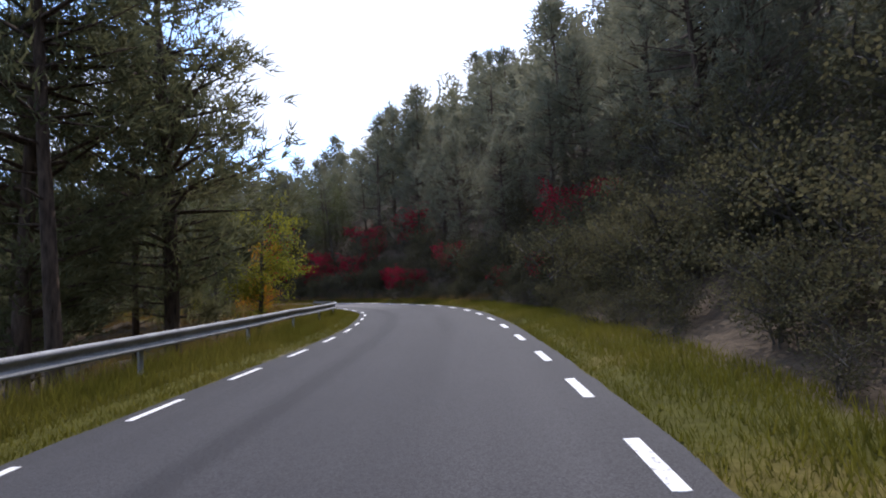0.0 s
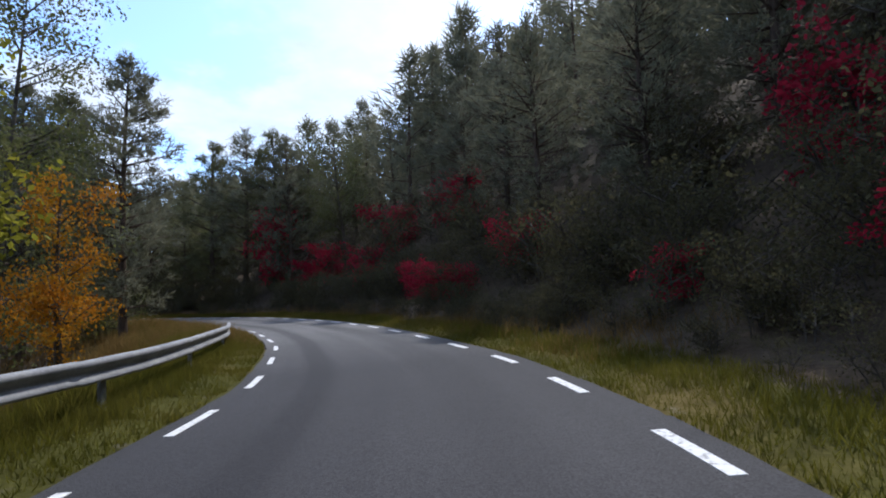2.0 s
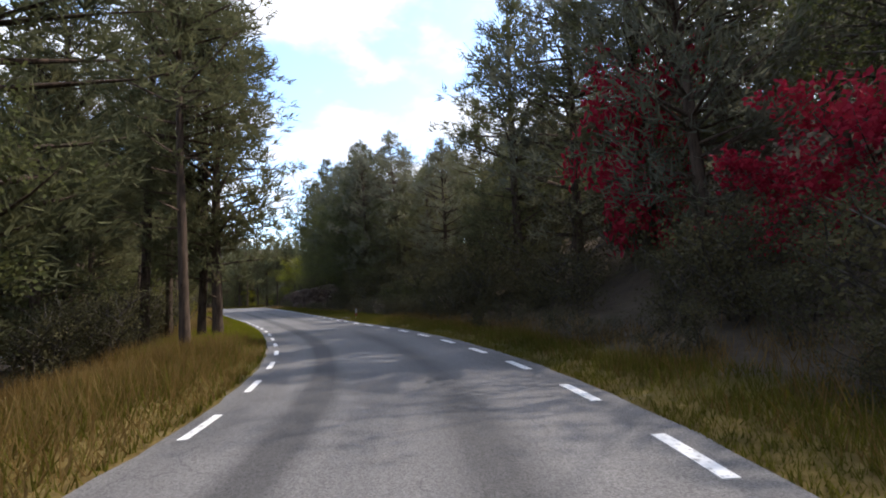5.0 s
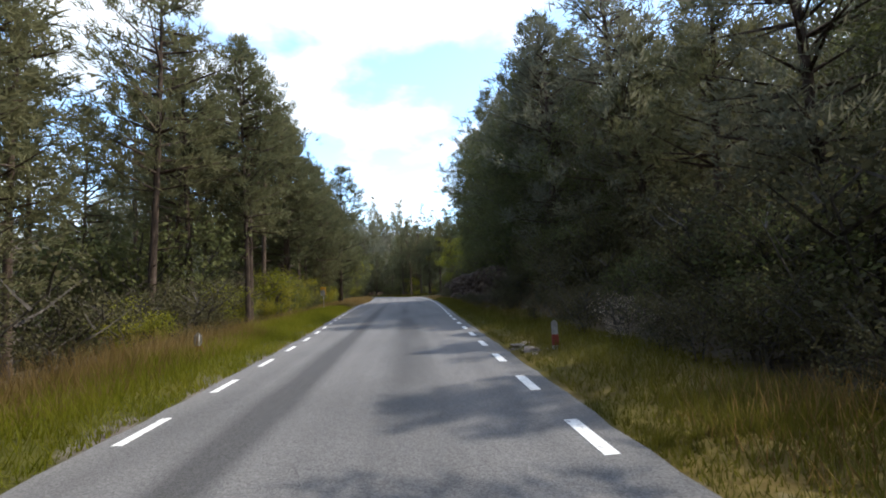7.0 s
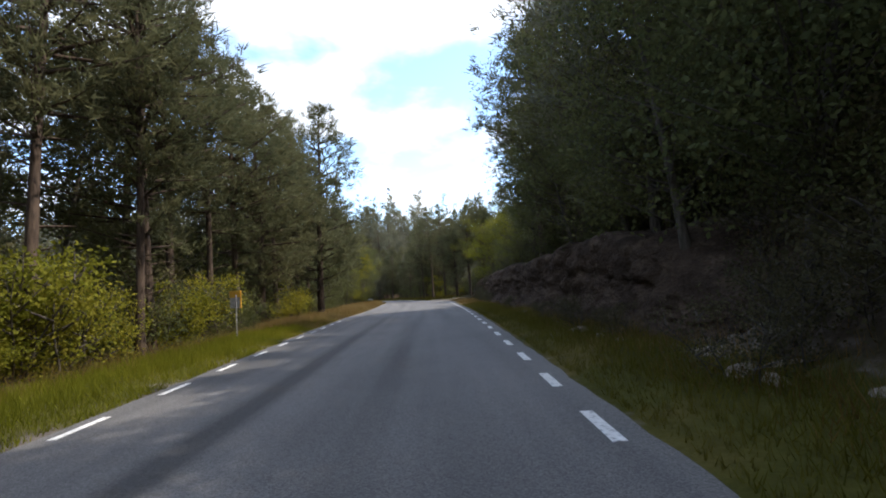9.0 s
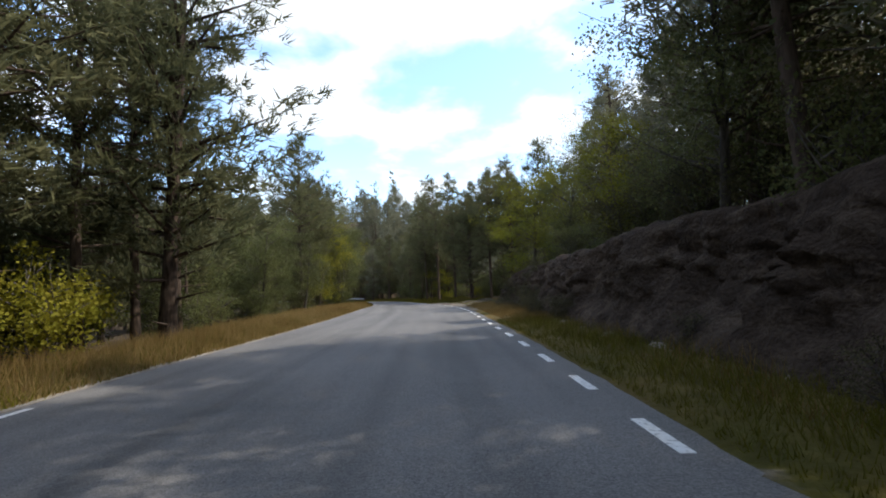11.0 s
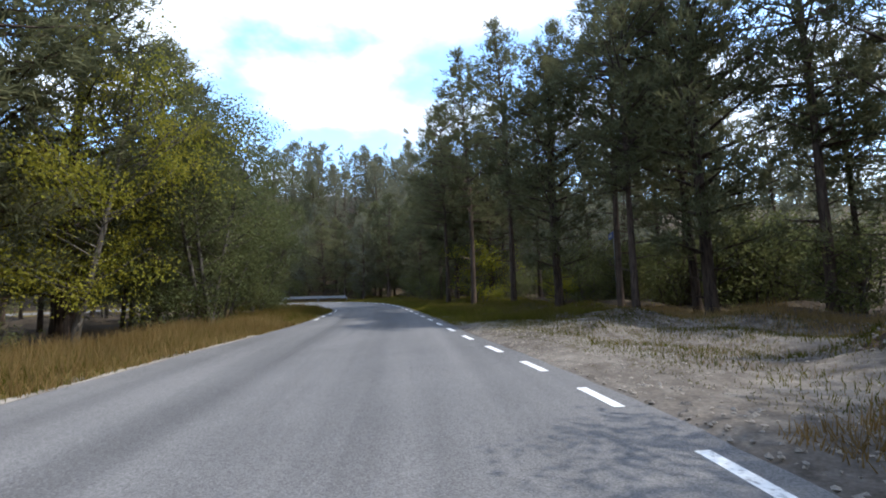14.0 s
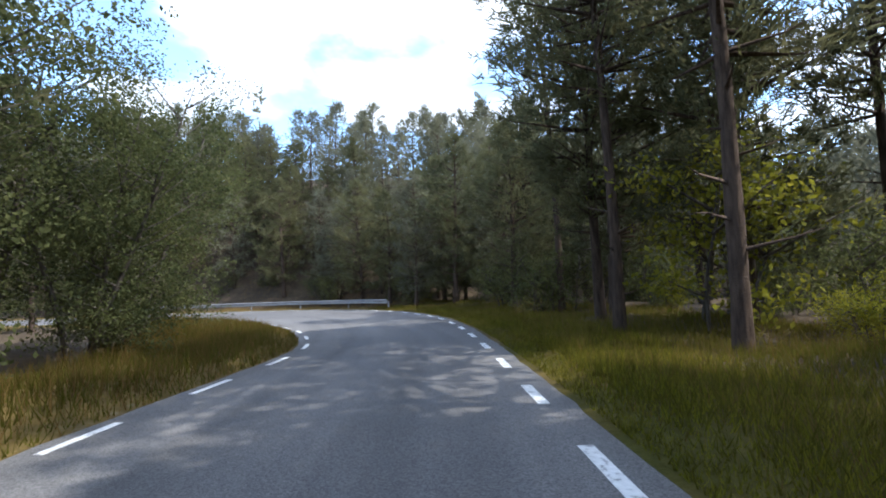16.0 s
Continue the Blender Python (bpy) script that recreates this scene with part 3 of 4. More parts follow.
TLF = ("trunk", "foliage")
for i in range(3):
    kind_of(f"tall{i}", pine(10 + i, 14.0, 5.5 - 0.6 * i, 2.5, NEEDLES, 1.15, 0.13, slim=0.9, sprays=11), TLF, "pine_tree", "tall pine with a bare lower trunk in the roadside wood", "tree", "roadside pines")
    kind_of(f"full{i}", pine(20 + i, 11.0, 1.3, 2.7, NEEDLES, 1.3, 0.17, slim=0.98, sprays=11), TLF, "pine_tree", "bushy green pine branched almost to the ground", "tree", "roadside pines")
    kind_of(f"half{i}", pine(110 + i, 13.0, 3.2, 3.0, NEEDLES, 1.2, 0.15, slim=0.95, sprays=11), TLF, "pine_tree", "broad-crowned green pine at the edge of the wood", "tree", "roadside pines")
    kind_of(f"dark{i}", pine(30 + i, 11.5, 1.0, 2.8, HAZED_NEEDLES, 0.85, 0.17, slim=0.95, sprays=9), TLF, "pine_tree", "dense dark pine on the wooded slope", "tree", "hillside pines")
    kind_of(f"mid{i}", pine(40 + i, 12.0, 1.6, 2.9, HAZED_NEEDLES, 0.20, 0.17), TLF, "pine_tree", "dark pine standing deeper in the wood", "tree", "pines deeper in the wood")
    kind_of(f"pole{i}", pine(50 + i, 14.0, 6.5, 2.2, NEEDLES, 0.36, 0.14), TLF, "pine_tree", "slender pine with bare stem inside the wood", "tree", "pines deeper in the wood")
    kind_of(f"oak{i}", broadleaf(60 + i, 8.5, 1.6, 2.9, GREEN_LEAVES, OAK_BARK, 56, 0.080, 250), ("trunk", "foliage"), "oak_tree", "green broadleaved oak by the road", "tree", "broadleaved trees")
    kind_of(f"shrub{i}", broadleaf(70 + i, 2.4, 0.2, 1.25, GREEN_LEAVES, OAK_BARK, 20, 0.085, 70, 4, 0.05), ("trunk", "foliage"), "shrub", "leafy green shrub in the undergrowth", "shrub", "undergrowth shrubs")
    kind_of(f"lime{i}", broadleaf(80 + i, 2.6, 0.2, 1.2, LIME_LEAVES, OAK_BARK, 28, 0.085, 60, 4, 0.05), ("trunk", "foliage"), "shrub", "bright yellow-green shrub in the sun", "shrub", "undergrowth shrubs")
    kind_of(f"red{i}", broadleaf(90 + i, 3.4, 0.4, 1.9, RED_LEAVES, OAK_BARK, 20, 0.17, 90, 4, 0.06), ("trunk", "foliage"), "red_shrub", "shrub in deep red autumn leaf on the slope", "shrub", "red autumn shrubs")
for i in range(3):
    kind_of(f"brush{i}", broadleaf(170 + i, 2.4, 0.2, 1.25, BRUSH_LEAVES, OAK_BARK, 14, 0.082, 60, 4, 0.04), TLF, "shrub", "dark leafy brush on the shaded slope", "shrub", "hillside brush")
kind_of("dense0", pine(35, 11.0, 1.0, 2.4, HAZED_NEEDLES, 1.7, 0.15, slim=1.0, sprays=11), TLF, "pine_tree", "dense dark pine on the open grass", "tree", "roadside pines")
kind_of("gold0", broadleaf(100, 6.0, 0.8, 1.5, GOLD_LEAVES, OAK_BARK, 46, 0.09, 130), ("trunk", "foliage"), "birch_tree", "young birch turning golden orange beyond the guardrail", "tree", "broadleaved trees")
kind_of("lemon0", broadleaf(101, 6.5, 0.8, 1.7, LIME_LEAVES, OAK_BARK, 50, 0.09, 150), ("trunk", "foliage"), "birch_tree", "young yellow-green birch beyond the guardrail", "tree", "broadleaved trees")
kind_of("grey0", broadleaf(102, 2.2, 0.3, 1.0, DRY_STALKS, OAK_BARK, 5, 0.09, 60, 5, 0.04), ("trunk", "foliage"), "dry_shrub", "withered grey shrub on the bank", "shrub", "dry shrubs")
kind_of("poplar0", broadleaf(104, 11.5, 1.5, 2.0, GREEN_LEAVES, OAK_BARK, 60, 0.085, 190), ("trunk", "foliage"), "poplar_tree", "tall airy poplar with thin leaves on the low ground", "tree", "broadleaved trees")
kind_of("limeoak0", broadleaf(105, 8.5, 1.6, 2.9, LIME_LEAVES, OAK_BARK, 84, 0.075, 230), TLF, "oak_tree", "sunlit yellow-green oak on top of the bank", "tree", "broadleaved trees")
willow = broadleaf(103, 8.0, 0.6, 2.3, GREEN_LEAVES, OAK_BARK, 84, 0.075, 330, 3, 0.13)
kind_of("willow0", willow, ("trunk", "foliage"), "willow_tree", "many-stemmed green willow beside the verge", "tree", "broadleaved trees")

random.seed(4)
taken = []


def free(x, y, gap):
    return all((x - a) ** 2 + (y - b) ** 2 > gap * gap for a, b in taken)


deep = []


def inside(key, x, y, size):
    """Notes a tree deeper in the wood, to be joined with its like."""
    taken.append((x, y))
    deep.append((key, x, y, size, random.uniform(0, 6.28)))


def stand(key, x, y, size=1.0, label="", squash=1.0):
    taken.append((x, y))
    return plant(key, x, y, size, label=label, squash=squash)


def clearing(x, y):
    """Keeps a spot free of the scattered wood."""
    taken.append((x, y))
    random.random()


# trees that stand out along the way
stand("tall1", -8.5, 9.1, 1.25, "tall dark pine behind the guardrail")
stand("full0", -9.3, 14.4, 1.45, "large bushy pine behind the guardrail")
stand("full2", -10.9, 10.8, 1.3)
stand("tall0", -13.3, 18.5, 1.15)
stand("full1", -14, 13.7, 1.2)
stand("full1", -12.4, 19.4, 1.35)
stand("lemon0", -9.1, 20.6, 1.08)
stand("gold0", -11.5, 26.6, 0.98, squash=0.75)
stand("poplar0", -15, 27.8, 1.32, squash=0.85)
stand("poplar0", -17.2, 27, 1.3, squash=0.85)
for x, y, size in ((-11.8, 49.9, 0.85), (-0.4, 37.1, 0.7), (3.0, 28.3, 0.36), (-5.9, 41.4, 0.55), (-15.5, 53.4, 0.85), (-4.5, 39.8, 0.55), (-3.1, 38.1, 0.45), (-9.6, 53.1, 0.9), (4.9, 23.5, 0.42), (7.4, 28.4, 0.95), (-4.8, 49.6, 1.1), (-17.1, 53.7, 0.7)):
    stand(random.choice(["red0", "red1", "red2"]), x, y, size)
stand("red1", -22.6, 56.6, 1.9, "tall shrub in deep red autumn leaf between the pines", 0.55)
plant("grey0", -4.8, 35.2, 0.34, label="withered pale thistle stalks on the verge")
clearing(-19.4, 36.8)
plant("dense0", -18.5, 35.9, 1.2, 3.6, "dark pine standing alone on the grass beyond the guardrail")
stand("dense0", -22.6, 34.6, 1.15)
clearing(-26.6, 41.6)
plant("poplar0", -23.9, 39.3, 0.92, 1.9, "sunlit young poplar where the grass narrows on the bend")
plant("shrub1", -21.2, 37.2, 1.1, 0.7)
plant("lime2", -22.6, 38.3, 0.62, 2.1)
plant("shrub0", -20.2, 36.6, 0.8, 4.0)
stand("half0", -36.0, 45.6, 1.15)
stand("tall0", -40.3, 45.2, 1.2)
stand("full2", -25.8, 39.5, 1.3)
stand("tall1", -31, 44, 1.15)
stand("full0", -35.4, 46.1, 1.3)
stand("full1", -93.6, 57.6, 1.6)
stand("tall2", -78.9, 51.9, 1.15)
stand("tall0", -72.3, 51.1, 1.15)
stand("half1", -122.3, 60.9, 1.3, "full-crowned pine standing above the golden grass")
stand("willow0", -111.1, 58.3, 0.88)
stand("oak1", -119.6, 61.2, 0.8)
stand("willow0", -118.3, 57.8, 1.1)
stand("full0", -125.8, 60.5, 1.25)
stand("limeoak0", -107.4, 80.6, 0.95, "tall yellow-green oak where the bank ends")
stand("limeoak0", -110.8, 79.4, 0.98, "spreading oak with yellow-green leaves on top of the bank", 1.3)
stand("willow0", -138, 64.1, 1.2)
clearing(-126.6, 63.0)
plant("limeoak0", -126.6, 62.6, 1.22, 2.6, "tall leafy oak with yellowing crown above the golden grass", 0.9)
stand("full2", -128.7, 61.4, 1.35)
stand("willow0", -131.8, 64.8, 1.25)
stand("full2", -134.9, 63, 1.1)
stand("full0", -140.9, 62.2, 1.1)
stand("full0", -133.6, 62.5, 1.2)
stand("willow0", -146.5, 64.5, 1.08, "rounded many-stemmed willow on the inside of the bend", 1.1)
stand("willow0", -143.5, 64.8, 0.95)
stand("willow0", -149, 62.1, 0.8)
stand("oak0", -143.9, 62.5, 1.05)
stand("tall0", -132.6, 81.5, 1.08)
stand("tall1", -133.2, 86.1, 1.18)
stand("tall2", -137.7, 95.1, 1.22)
stand("tall2", -140.3, 79.0, 1.25, "tall pine with a thick trunk beside the grass verge")
stand("tall0", -143.2, 77.9, 1.05)
stand("half2", -146.2, 78.6, 1.0)
stand("pole1", -152.1, 79.2, 1.1)
stand("lime1", -142.4, 80.2, 1.6)
stand("lime0", -139.4, 80.6, 0.45)
for u0, d0, key, size in ((211.5, 13.0, "tall2", 1.3), (213.5, 10.0, "full0", 1.35), (209.0, 14.5, "full1", 1.3), (206.0, 15.5, "dark2", 1.25), (215.0, 11.0, "tall1", 1.25), (216.5, 8.6, "tall1", 1.15), (219.5, 6.8, "full0", 1.2), (223.0, 5.6, "tall2", 1.2), (230.5, 6.6, "full1", 1.15), (233.5, 5.0, "full0", 1.1)):
    i = int(np.argmin(np.abs(U - u0)))
    stand(key, float((cr[i] + rdir[i] * d0)[0]), float((cr[i] + rdir[i] * d0)[1]), size)
clearing(-140.3, 79.8)
for i in range(7):
    # leafy crowns that lean out over the cutting
    q = cr[int(np.argmin(np.abs(U - (150 + 4.3 * i))))] + rdir[int(np.argmin(np.abs(U - (150 + 4.3 * i))))] * (5.6 + 0.8 * (i % 2))
    stand(f"oak{i % 3}", float(q[0]), float(q[1]), 1.2 + 0.14 * (i % 3), "dark leafy oak leaning out above the bank")

for u0, d0, key, size in ((161, 5.2, "half0", 1.25), (164.5, 6.5, "tall0", 1.35), (168.5, 5.0, "half1", 1.2), (171.5, 4.8, "full0", 1.4), (174.5, 5.0, "half2", 1.2), (157, 5.8, "tall1", 1.3), (178, 5.2, "half0", 1.15), (181.5, 5.6, "tall1", 1.3), (184.5, 5.2, "half2", 1.1), (151, 5.2, "tall2", 1.25), (166, 9.0, "full2", 1.4), (172.5, 8.4, "oak1", 1.2), (177, 8.6, "full1", 1.3), (161.5, 9.4, "oak0", 1.3)):
    i = int(np.argmin(np.abs(U - u0)))
    stand(key, float((cl[i] + ldir[i] * d0)[0]), float((cl[i] + ldir[i] * d0)[1]), size)

for u0, d0, key, size in ((152, 4.6, "oak1", 1.2), (156, 4.9, "oak2", 1.25), (147.5, 7.4, "dark0", 1.0), (150.5, 8.6, "dark1", 1.2), (153.5, 7.0, "full0", 1.35), (157, 7.6, "dark2", 1.35),
                          (160.5, 6.4, "dark0", 1.35), (164, 6.8, "dark1", 1.4), (167, 6.0, "half2", 1.4), (170.5, 6.6, "dark0", 1.4), (173, 5.6, "half0", 1.3), (176, 6.8, "dark1", 1.3), (184, 6.4, "limeoak0", 0.7), (194.6, 6.8, "oak1", 1.0), (199.0, 13.0, "dark1", 1.3), (200.5, 13.5, "dark2", 1.25), (203, 15.5, "full0", 1.3), (141.5, 7.6, "full1", 0.9), (138.5, 8.2, "full2", 0.95), (135.5, 8.4, "dark1", 1.0), (144.5, 6.0, "oak0", 1.0), (146.2, 5.4, "dark0", 1.15), (149.2, 6.0, "half1", 1.15), (143.2, 7.4, "dark2", 1.25)):
    i = int(np.argmin(np.abs(U - u0)))
    stand(key, float((cr[i] + rdir[i] * d0)[0]), float((cr[i] + rdir[i] * d0)[1]), size)

for key, x, y, size in (("full1", -30.5, 59.5, 1.45), ("dark0", -26.6, 58.7, 1.4), ("full0", -22.8, 57.6, 1.35), ("dark2", -20, 55, 1.2)):
    stand(key, x, y, size)

# the woods on both sides
far_spots = []
cell = 3.2
for ix in range(int(-206 / cell), int(34 / cell)):
    for iy in range(int(-14 / cell), int(138 / cell)):
        x, y = (ix + random.uniform(0.08, 0.92)) * cell, (iy + random.uniform(0.08, 0.92)) * cell
        (u,), (d,), (side,) = beside([(x, y)])
        pick, luck, which = random.random(), random.random(), random.randrange(3)
        if d < 3.6 or (u < 62 and side < 0) or u < 48:
            continue
        if side > 0 and u < 120:
            # the dark hillside
            if d < (7.5 if u < 96 else 5.4) or not free(x, y, 2.4):
                continue
            if d < 12.5:
                stand(f"dark{which}" if pick < 0.9 or u < 98 else f"oak{which}", x, y, random.uniform(0.8, 1.15) + (0.14 if u > 106 else -0.12 if u > 88 else 0.0))
            elif d < 34 and luck < (0.62 if d < 22 else 0.42):
                inside(f"mid{which}", x, y, random.uniform(0.8, 1.3))
            elif d >= 34:
                far_spots.append((x, y))
        elif side > 0 and u < 201:
            # the level stretch, then the top of the cutting
            if d < (8.0 if u < 143 else 5.0 if u < 177 else 9.0) or not free(x, y, 2.5):
                continue
            if d < 15 and luck < (0.62 if u < 148 else 0.85):
                leafy_tree = pick > (0.86 if u < 150 else 0.62) and d > 6.5
                stand(f"oak{which}" if leafy_tree else f"dark{which}" if pick < 0.5 else f"tall{which}", x, y, random.uniform(0.85, 1.2))
            elif 15 <= d < 34 and luck < 0.6:
                inside(f"mid{which}", x, y, random.uniform(0.8, 1.1))
            elif d >= 34:
                far_spots.append((x, y))
        elif side > 0:
            # tall pines on level ground past the lay-by
            if (u < 211 and d < 16.5) or (u < 214 and d < 12.5) or (u < 219 and d < 7.5) or d < (4.4 if u < 236 else 3.8) or not free(x, y, 2.4):
                continue
            if d < 16 and luck < (0.52 if u < 216 else 0.34 if u < 238 else 0.9):
                bare_stem = pick < 0.6 or 216 < u < 236 and pick < 0.85
                stand(f"tall{which}" if bare_stem and u < 236 else f"full{which}" if pick < 0.5 else f"dark{which}", x, y, random.uniform(0.85, 1.15))
            elif 16 <= d < 40 and luck < (0.72 if u < 214 else 0.72 if u > 238 else 0.25):
                inside(f"pole{which}" if pick < 0.3 and u < 230 else f"mid{which}", x, y, random.uniform(0.85, 1.15))
        elif u < 124:
            # open land below the first bend
            if d < 5.0 or not free(x, y, 2.6) or (66 < u < 112 and d < 11):
                continue
            if luck < 0.20 and d < 45:
                stand(f"full{which}" if pick < 0.45 else f"tall{which}" if pick < 0.75 else f"oak{which}", x, y, random.uniform(0.7, 1.0))
        elif u < 170:
            # open pine wood with bare stems
            if d < 4.6 or not free(x, y, 2.2):
                continue
            if 139 < u < 159:
                if d < 14 and luck < 0.62:
                    stand(f"tall{which}" if pick < 0.7 else f"pole{which}", x, y, random.uniform(1.0, 1.3))
            elif d < 11 and luck < 0.82:
                stand(f"tall{which}" if pick < 0.34 else f"half{which}" if pick < 0.56 else f"pole{which}" if pick < 0.76 else f"full{which}" if pick < 0.86 else f"oak{which}", x, y, random.uniform(1.0, 1.4))
            elif 11 <= d < 30 and luck < 0.45:
                inside(f"pole{which}", x, y, random.uniform(0.85, 1.1))
        else:
            if d < (6.5 if u < 208 else 5.0) or not free(x, y, 2.6):
                continue
            if d < 15 and luck < 0.55:
                stand(f"full{which}" if pick < 0.5 else f"oak{which}" if pick < 0.85 else f"tall{which}", x, y, random.uniform(0.65, 0.95))
            elif 15 <= d < 34 and luck < 0.5:
                inside(f"mid{which}", x, y, random.uniform(0.75, 1.0))

cache = {}


def grow_together(plants, name, label, category):
    """Joins plants that stand deeper in the wood into one object for each material."""
    flesh = {}
    for key, x, y, size, turn in plants:
        z = ground_at(x, y)
        c, s = math.cos(turn) * size, math.sin(turn) * size
        spin = np.array([[c, -s, 0], [s, c, 0], [0, 0, size]])
        for me in KINDS[key][0]:
            if me.name not in cache:
                co, corners, totals = np.empty(len(me.vertices) * 3), np.empty(len(me.loops), int), np.empty(len(me.polygons), int)
                me.vertices.foreach_get("co", co)
                me.loops.foreach_get("vertex_index", corners)
                me.polygons.foreach_get("loop_total", totals)
                cache[me.name] = (co.reshape(-1, 3), corners, totals)
            co, corners, totals = cache[me.name]
            vs, cs, ts, n = flesh.setdefault(me.materials[0].name, ([], [], [], [0]))
            vs.append(co @ spin.T + (x, y, z))
            cs.append(corners + n[0])
            ts.append(totals)
            n[0] += len(co)
    for mat, (vs, cs, ts, n) in flesh.items():
        tagged(new(name, raw_mesh(name, np.concatenate(vs), np.concatenate(cs), np.concatenate(ts), bpy.data.materials[mat])), label, category, kind="stuff")


# the deeper wood, joined
grow_together(deep, "woods", "dim pine wood behind the roadside trees", "woods")


# undergrowth along the wood's edge
BRUSH, SHRUBS, LIMES, REDS = ["brush0", "brush1", "brush2"], ["shrub0", "shrub1", "shrub2"], ["lime0", "lime1", "lime2"], ["red0", "red1", "red2"]
low_brush = []


def scatter(keys, u0, u1, d0, d1, side, count, sizes, hold=None):
    """Shrubs between two distances from the edge line, along a stretch of the road."""
    for _ in range(count):
        i = int(np.argmin(np.abs(U - random.uniform(u0, u1))))
        base, out = (cr[i], rdir[i]) if side > 0 else (cl[i], ldir[i])
        q, key, size = base + out * random.uniform(d0, d1), random.choice(keys), random.uniform(*sizes)
        if keys is BRUSH and not hold or hold is False:
            low_brush.append((key, float(q[0]), float(q[1]), size, random.uniform(0, 6.28)))
        else:
            plant(key, float(q[0]), float(q[1]), size)


scatter(BRUSH, 58, 130, 3.8, 6.0, 1, 50, (0.6, 1.0))
scatter(BRUSH, 62, 86, 3.4, 8.5, 1, 60, (0.7, 1.2))
scatter(BRUSH, 58, 98, 2.8, 4.2, 1, 44, (0.35, 0.6))
scatter(BRUSH, 58, 120, 2.1, 3.1, 1, 70, (0.2, 0.42))
scatter(BRUSH, 122, 152, 2.6, 4.4, 1, 34, (0.3, 0.6))
scatter(BRUSH, 126, 148, 4.4, 9.5, 1, 44, (0.7, 1.25))
scatter(BRUSH, 150, 196, 6.8, 12.0, 1, 40, (1.2, 1.8))
scatter(BRUSH, 189, 200, 3.2, 6.0, 1, 14, (0.5, 0.9))
scatter(BRUSH, 152, 190, 5.8, 6.8, 1, 18, (0.6, 1.0))
scatter(BRUSH, 150, 198, 2.0, 3.0, 1, 22, (0.22, 0.42))
scatter(BRUSH, 58, 130, 6.0, 10.0, 1, 36, (1.0, 1.6))
scatter(SHRUBS, 120, 172, 8.0, 14.0, -1, 22, (1.5, 2.4), False)
scatter(SHRUBS, 172, 200, 8.0, 14.0, -1, 10, (1.4, 2.2), False)
scatter(SHRUBS, 214, 242, 13.0, 26.0, 1, 34, (1.0, 1.9), False)
scatter(SHRUBS, 128, 150, 4.0, 8.0, 1, 20, (0.6, 1.1))
scatter(SHRUBS, 150, 198, 5.0, 7.5, 1, 28, (0.6, 1.1))
scatter(["grey0"], 122, 135, 2.8, 4.6, 1, 3, (0.3, 0.5))
scatter(BRUSH, 82, 98, 4.2, 8.0, 1, 12, (0.7, 1.2))
scatter(BRUSH, 138, 152, 4.0, 6.0, 1, 14, (0.6, 1.0))
scatter(BRUSH, 120, 147, 4.4, 7.5, -1, 24, (0.7, 1.1))
scatter(SHRUBS, 145, 172, 4.6, 7.5, -1, 14, (0.7, 1.15))
scatter(LIMES, 138, 158, 4.6, 6.4, -1, 5, (0.6, 1.0))
scatter(LIMES, 156, 180, 4.6, 6.6, -1, 9, (0.8, 1.3))
scatter(LIMES + SHRUBS, 158, 176, 4.4, 7.0, -1, 16, (0.7, 1.2))
scatter(SHRUBS, 170, 218, 5.2, 8.0, -1, 20, (0.6, 1.1))
scatter(SHRUBS + LIMES[:1], 218, 236, 5.5, 12.0, 1, 12, (0.5, 0.9))
scatter(SHRUBS, 236, 275, 4.0, 12.0, 1, 26, (0.8, 1.3))
scatter(SHRUBS, 202, 236, 11.5, 20.0, 1, 26, (1.0, 1.6), False)
scatter(BRUSH, 94, 122, 3.6, 8.5, 1, 34, (0.5, 1.0))
scatter(BRUSH, 144, 154, 3.2, 5.5, 1, 14, (0.5, 0.8))
scatter(BRUSH, 152, 172, 6.5, 10.0, -1, 18, (1.0, 1.6))
grow_together(low_brush, "brush", "dark tangled brush on the slopes below the trees", "undergrowth")


def far_woods(spots, seed):
    """Distant trees joined into one wood: stems and ragged crowns of coarse sprays."""
    rng = np.random.default_rng(seed)
    p, wv = [], []
    for x, y in spots:
        z, tall, r = ground_at(x, y), rng.choice([8, 10, 12, 15]) * rng.uniform(0.85, 1.15), rng.uniform(1.5, 2.8)
        for _ in range(26):
            t = rng.uniform(0.06, 1.0)
            a = rng.uniform(0, 6.28)
            reach = r * (1.05 - t) ** 0.7 * rng.uniform(0.3, 1.1)
            p.append((x + math.cos(a) * reach, y + math.sin(a) * reach, z + t * tall))
            wv.append((math.cos(a) * 0.7, math.sin(a) * 0.7, 0.8))
    v, f = tufts(np.array(p), np.array(wv), rng, 4, 1.15, 0.50, 0.7)
    return solid("woods", v, f, HAZED_NEEDLES)


rng0 = np.random.default_rng(8)
for _ in range(2000):
    x, y = rng0.uniform(-330, 150), rng0.uniform(-120, 330)
    if -206 < x < 34 and -14 < y < 138:
        continue
    (u,), (d,), (side,) = beside([(x, y)])
    if d > 8 and not (side < 0 and u < 118 and rng0.random() < 0.75) and not (side > 0 and u > 205 and x > -180):
        far_spots.append((x, y))
tagged(new("woods", far_woods(far_spots, 9)), "distant dark pine wood on the hillsides", "woods", kind="stuff")


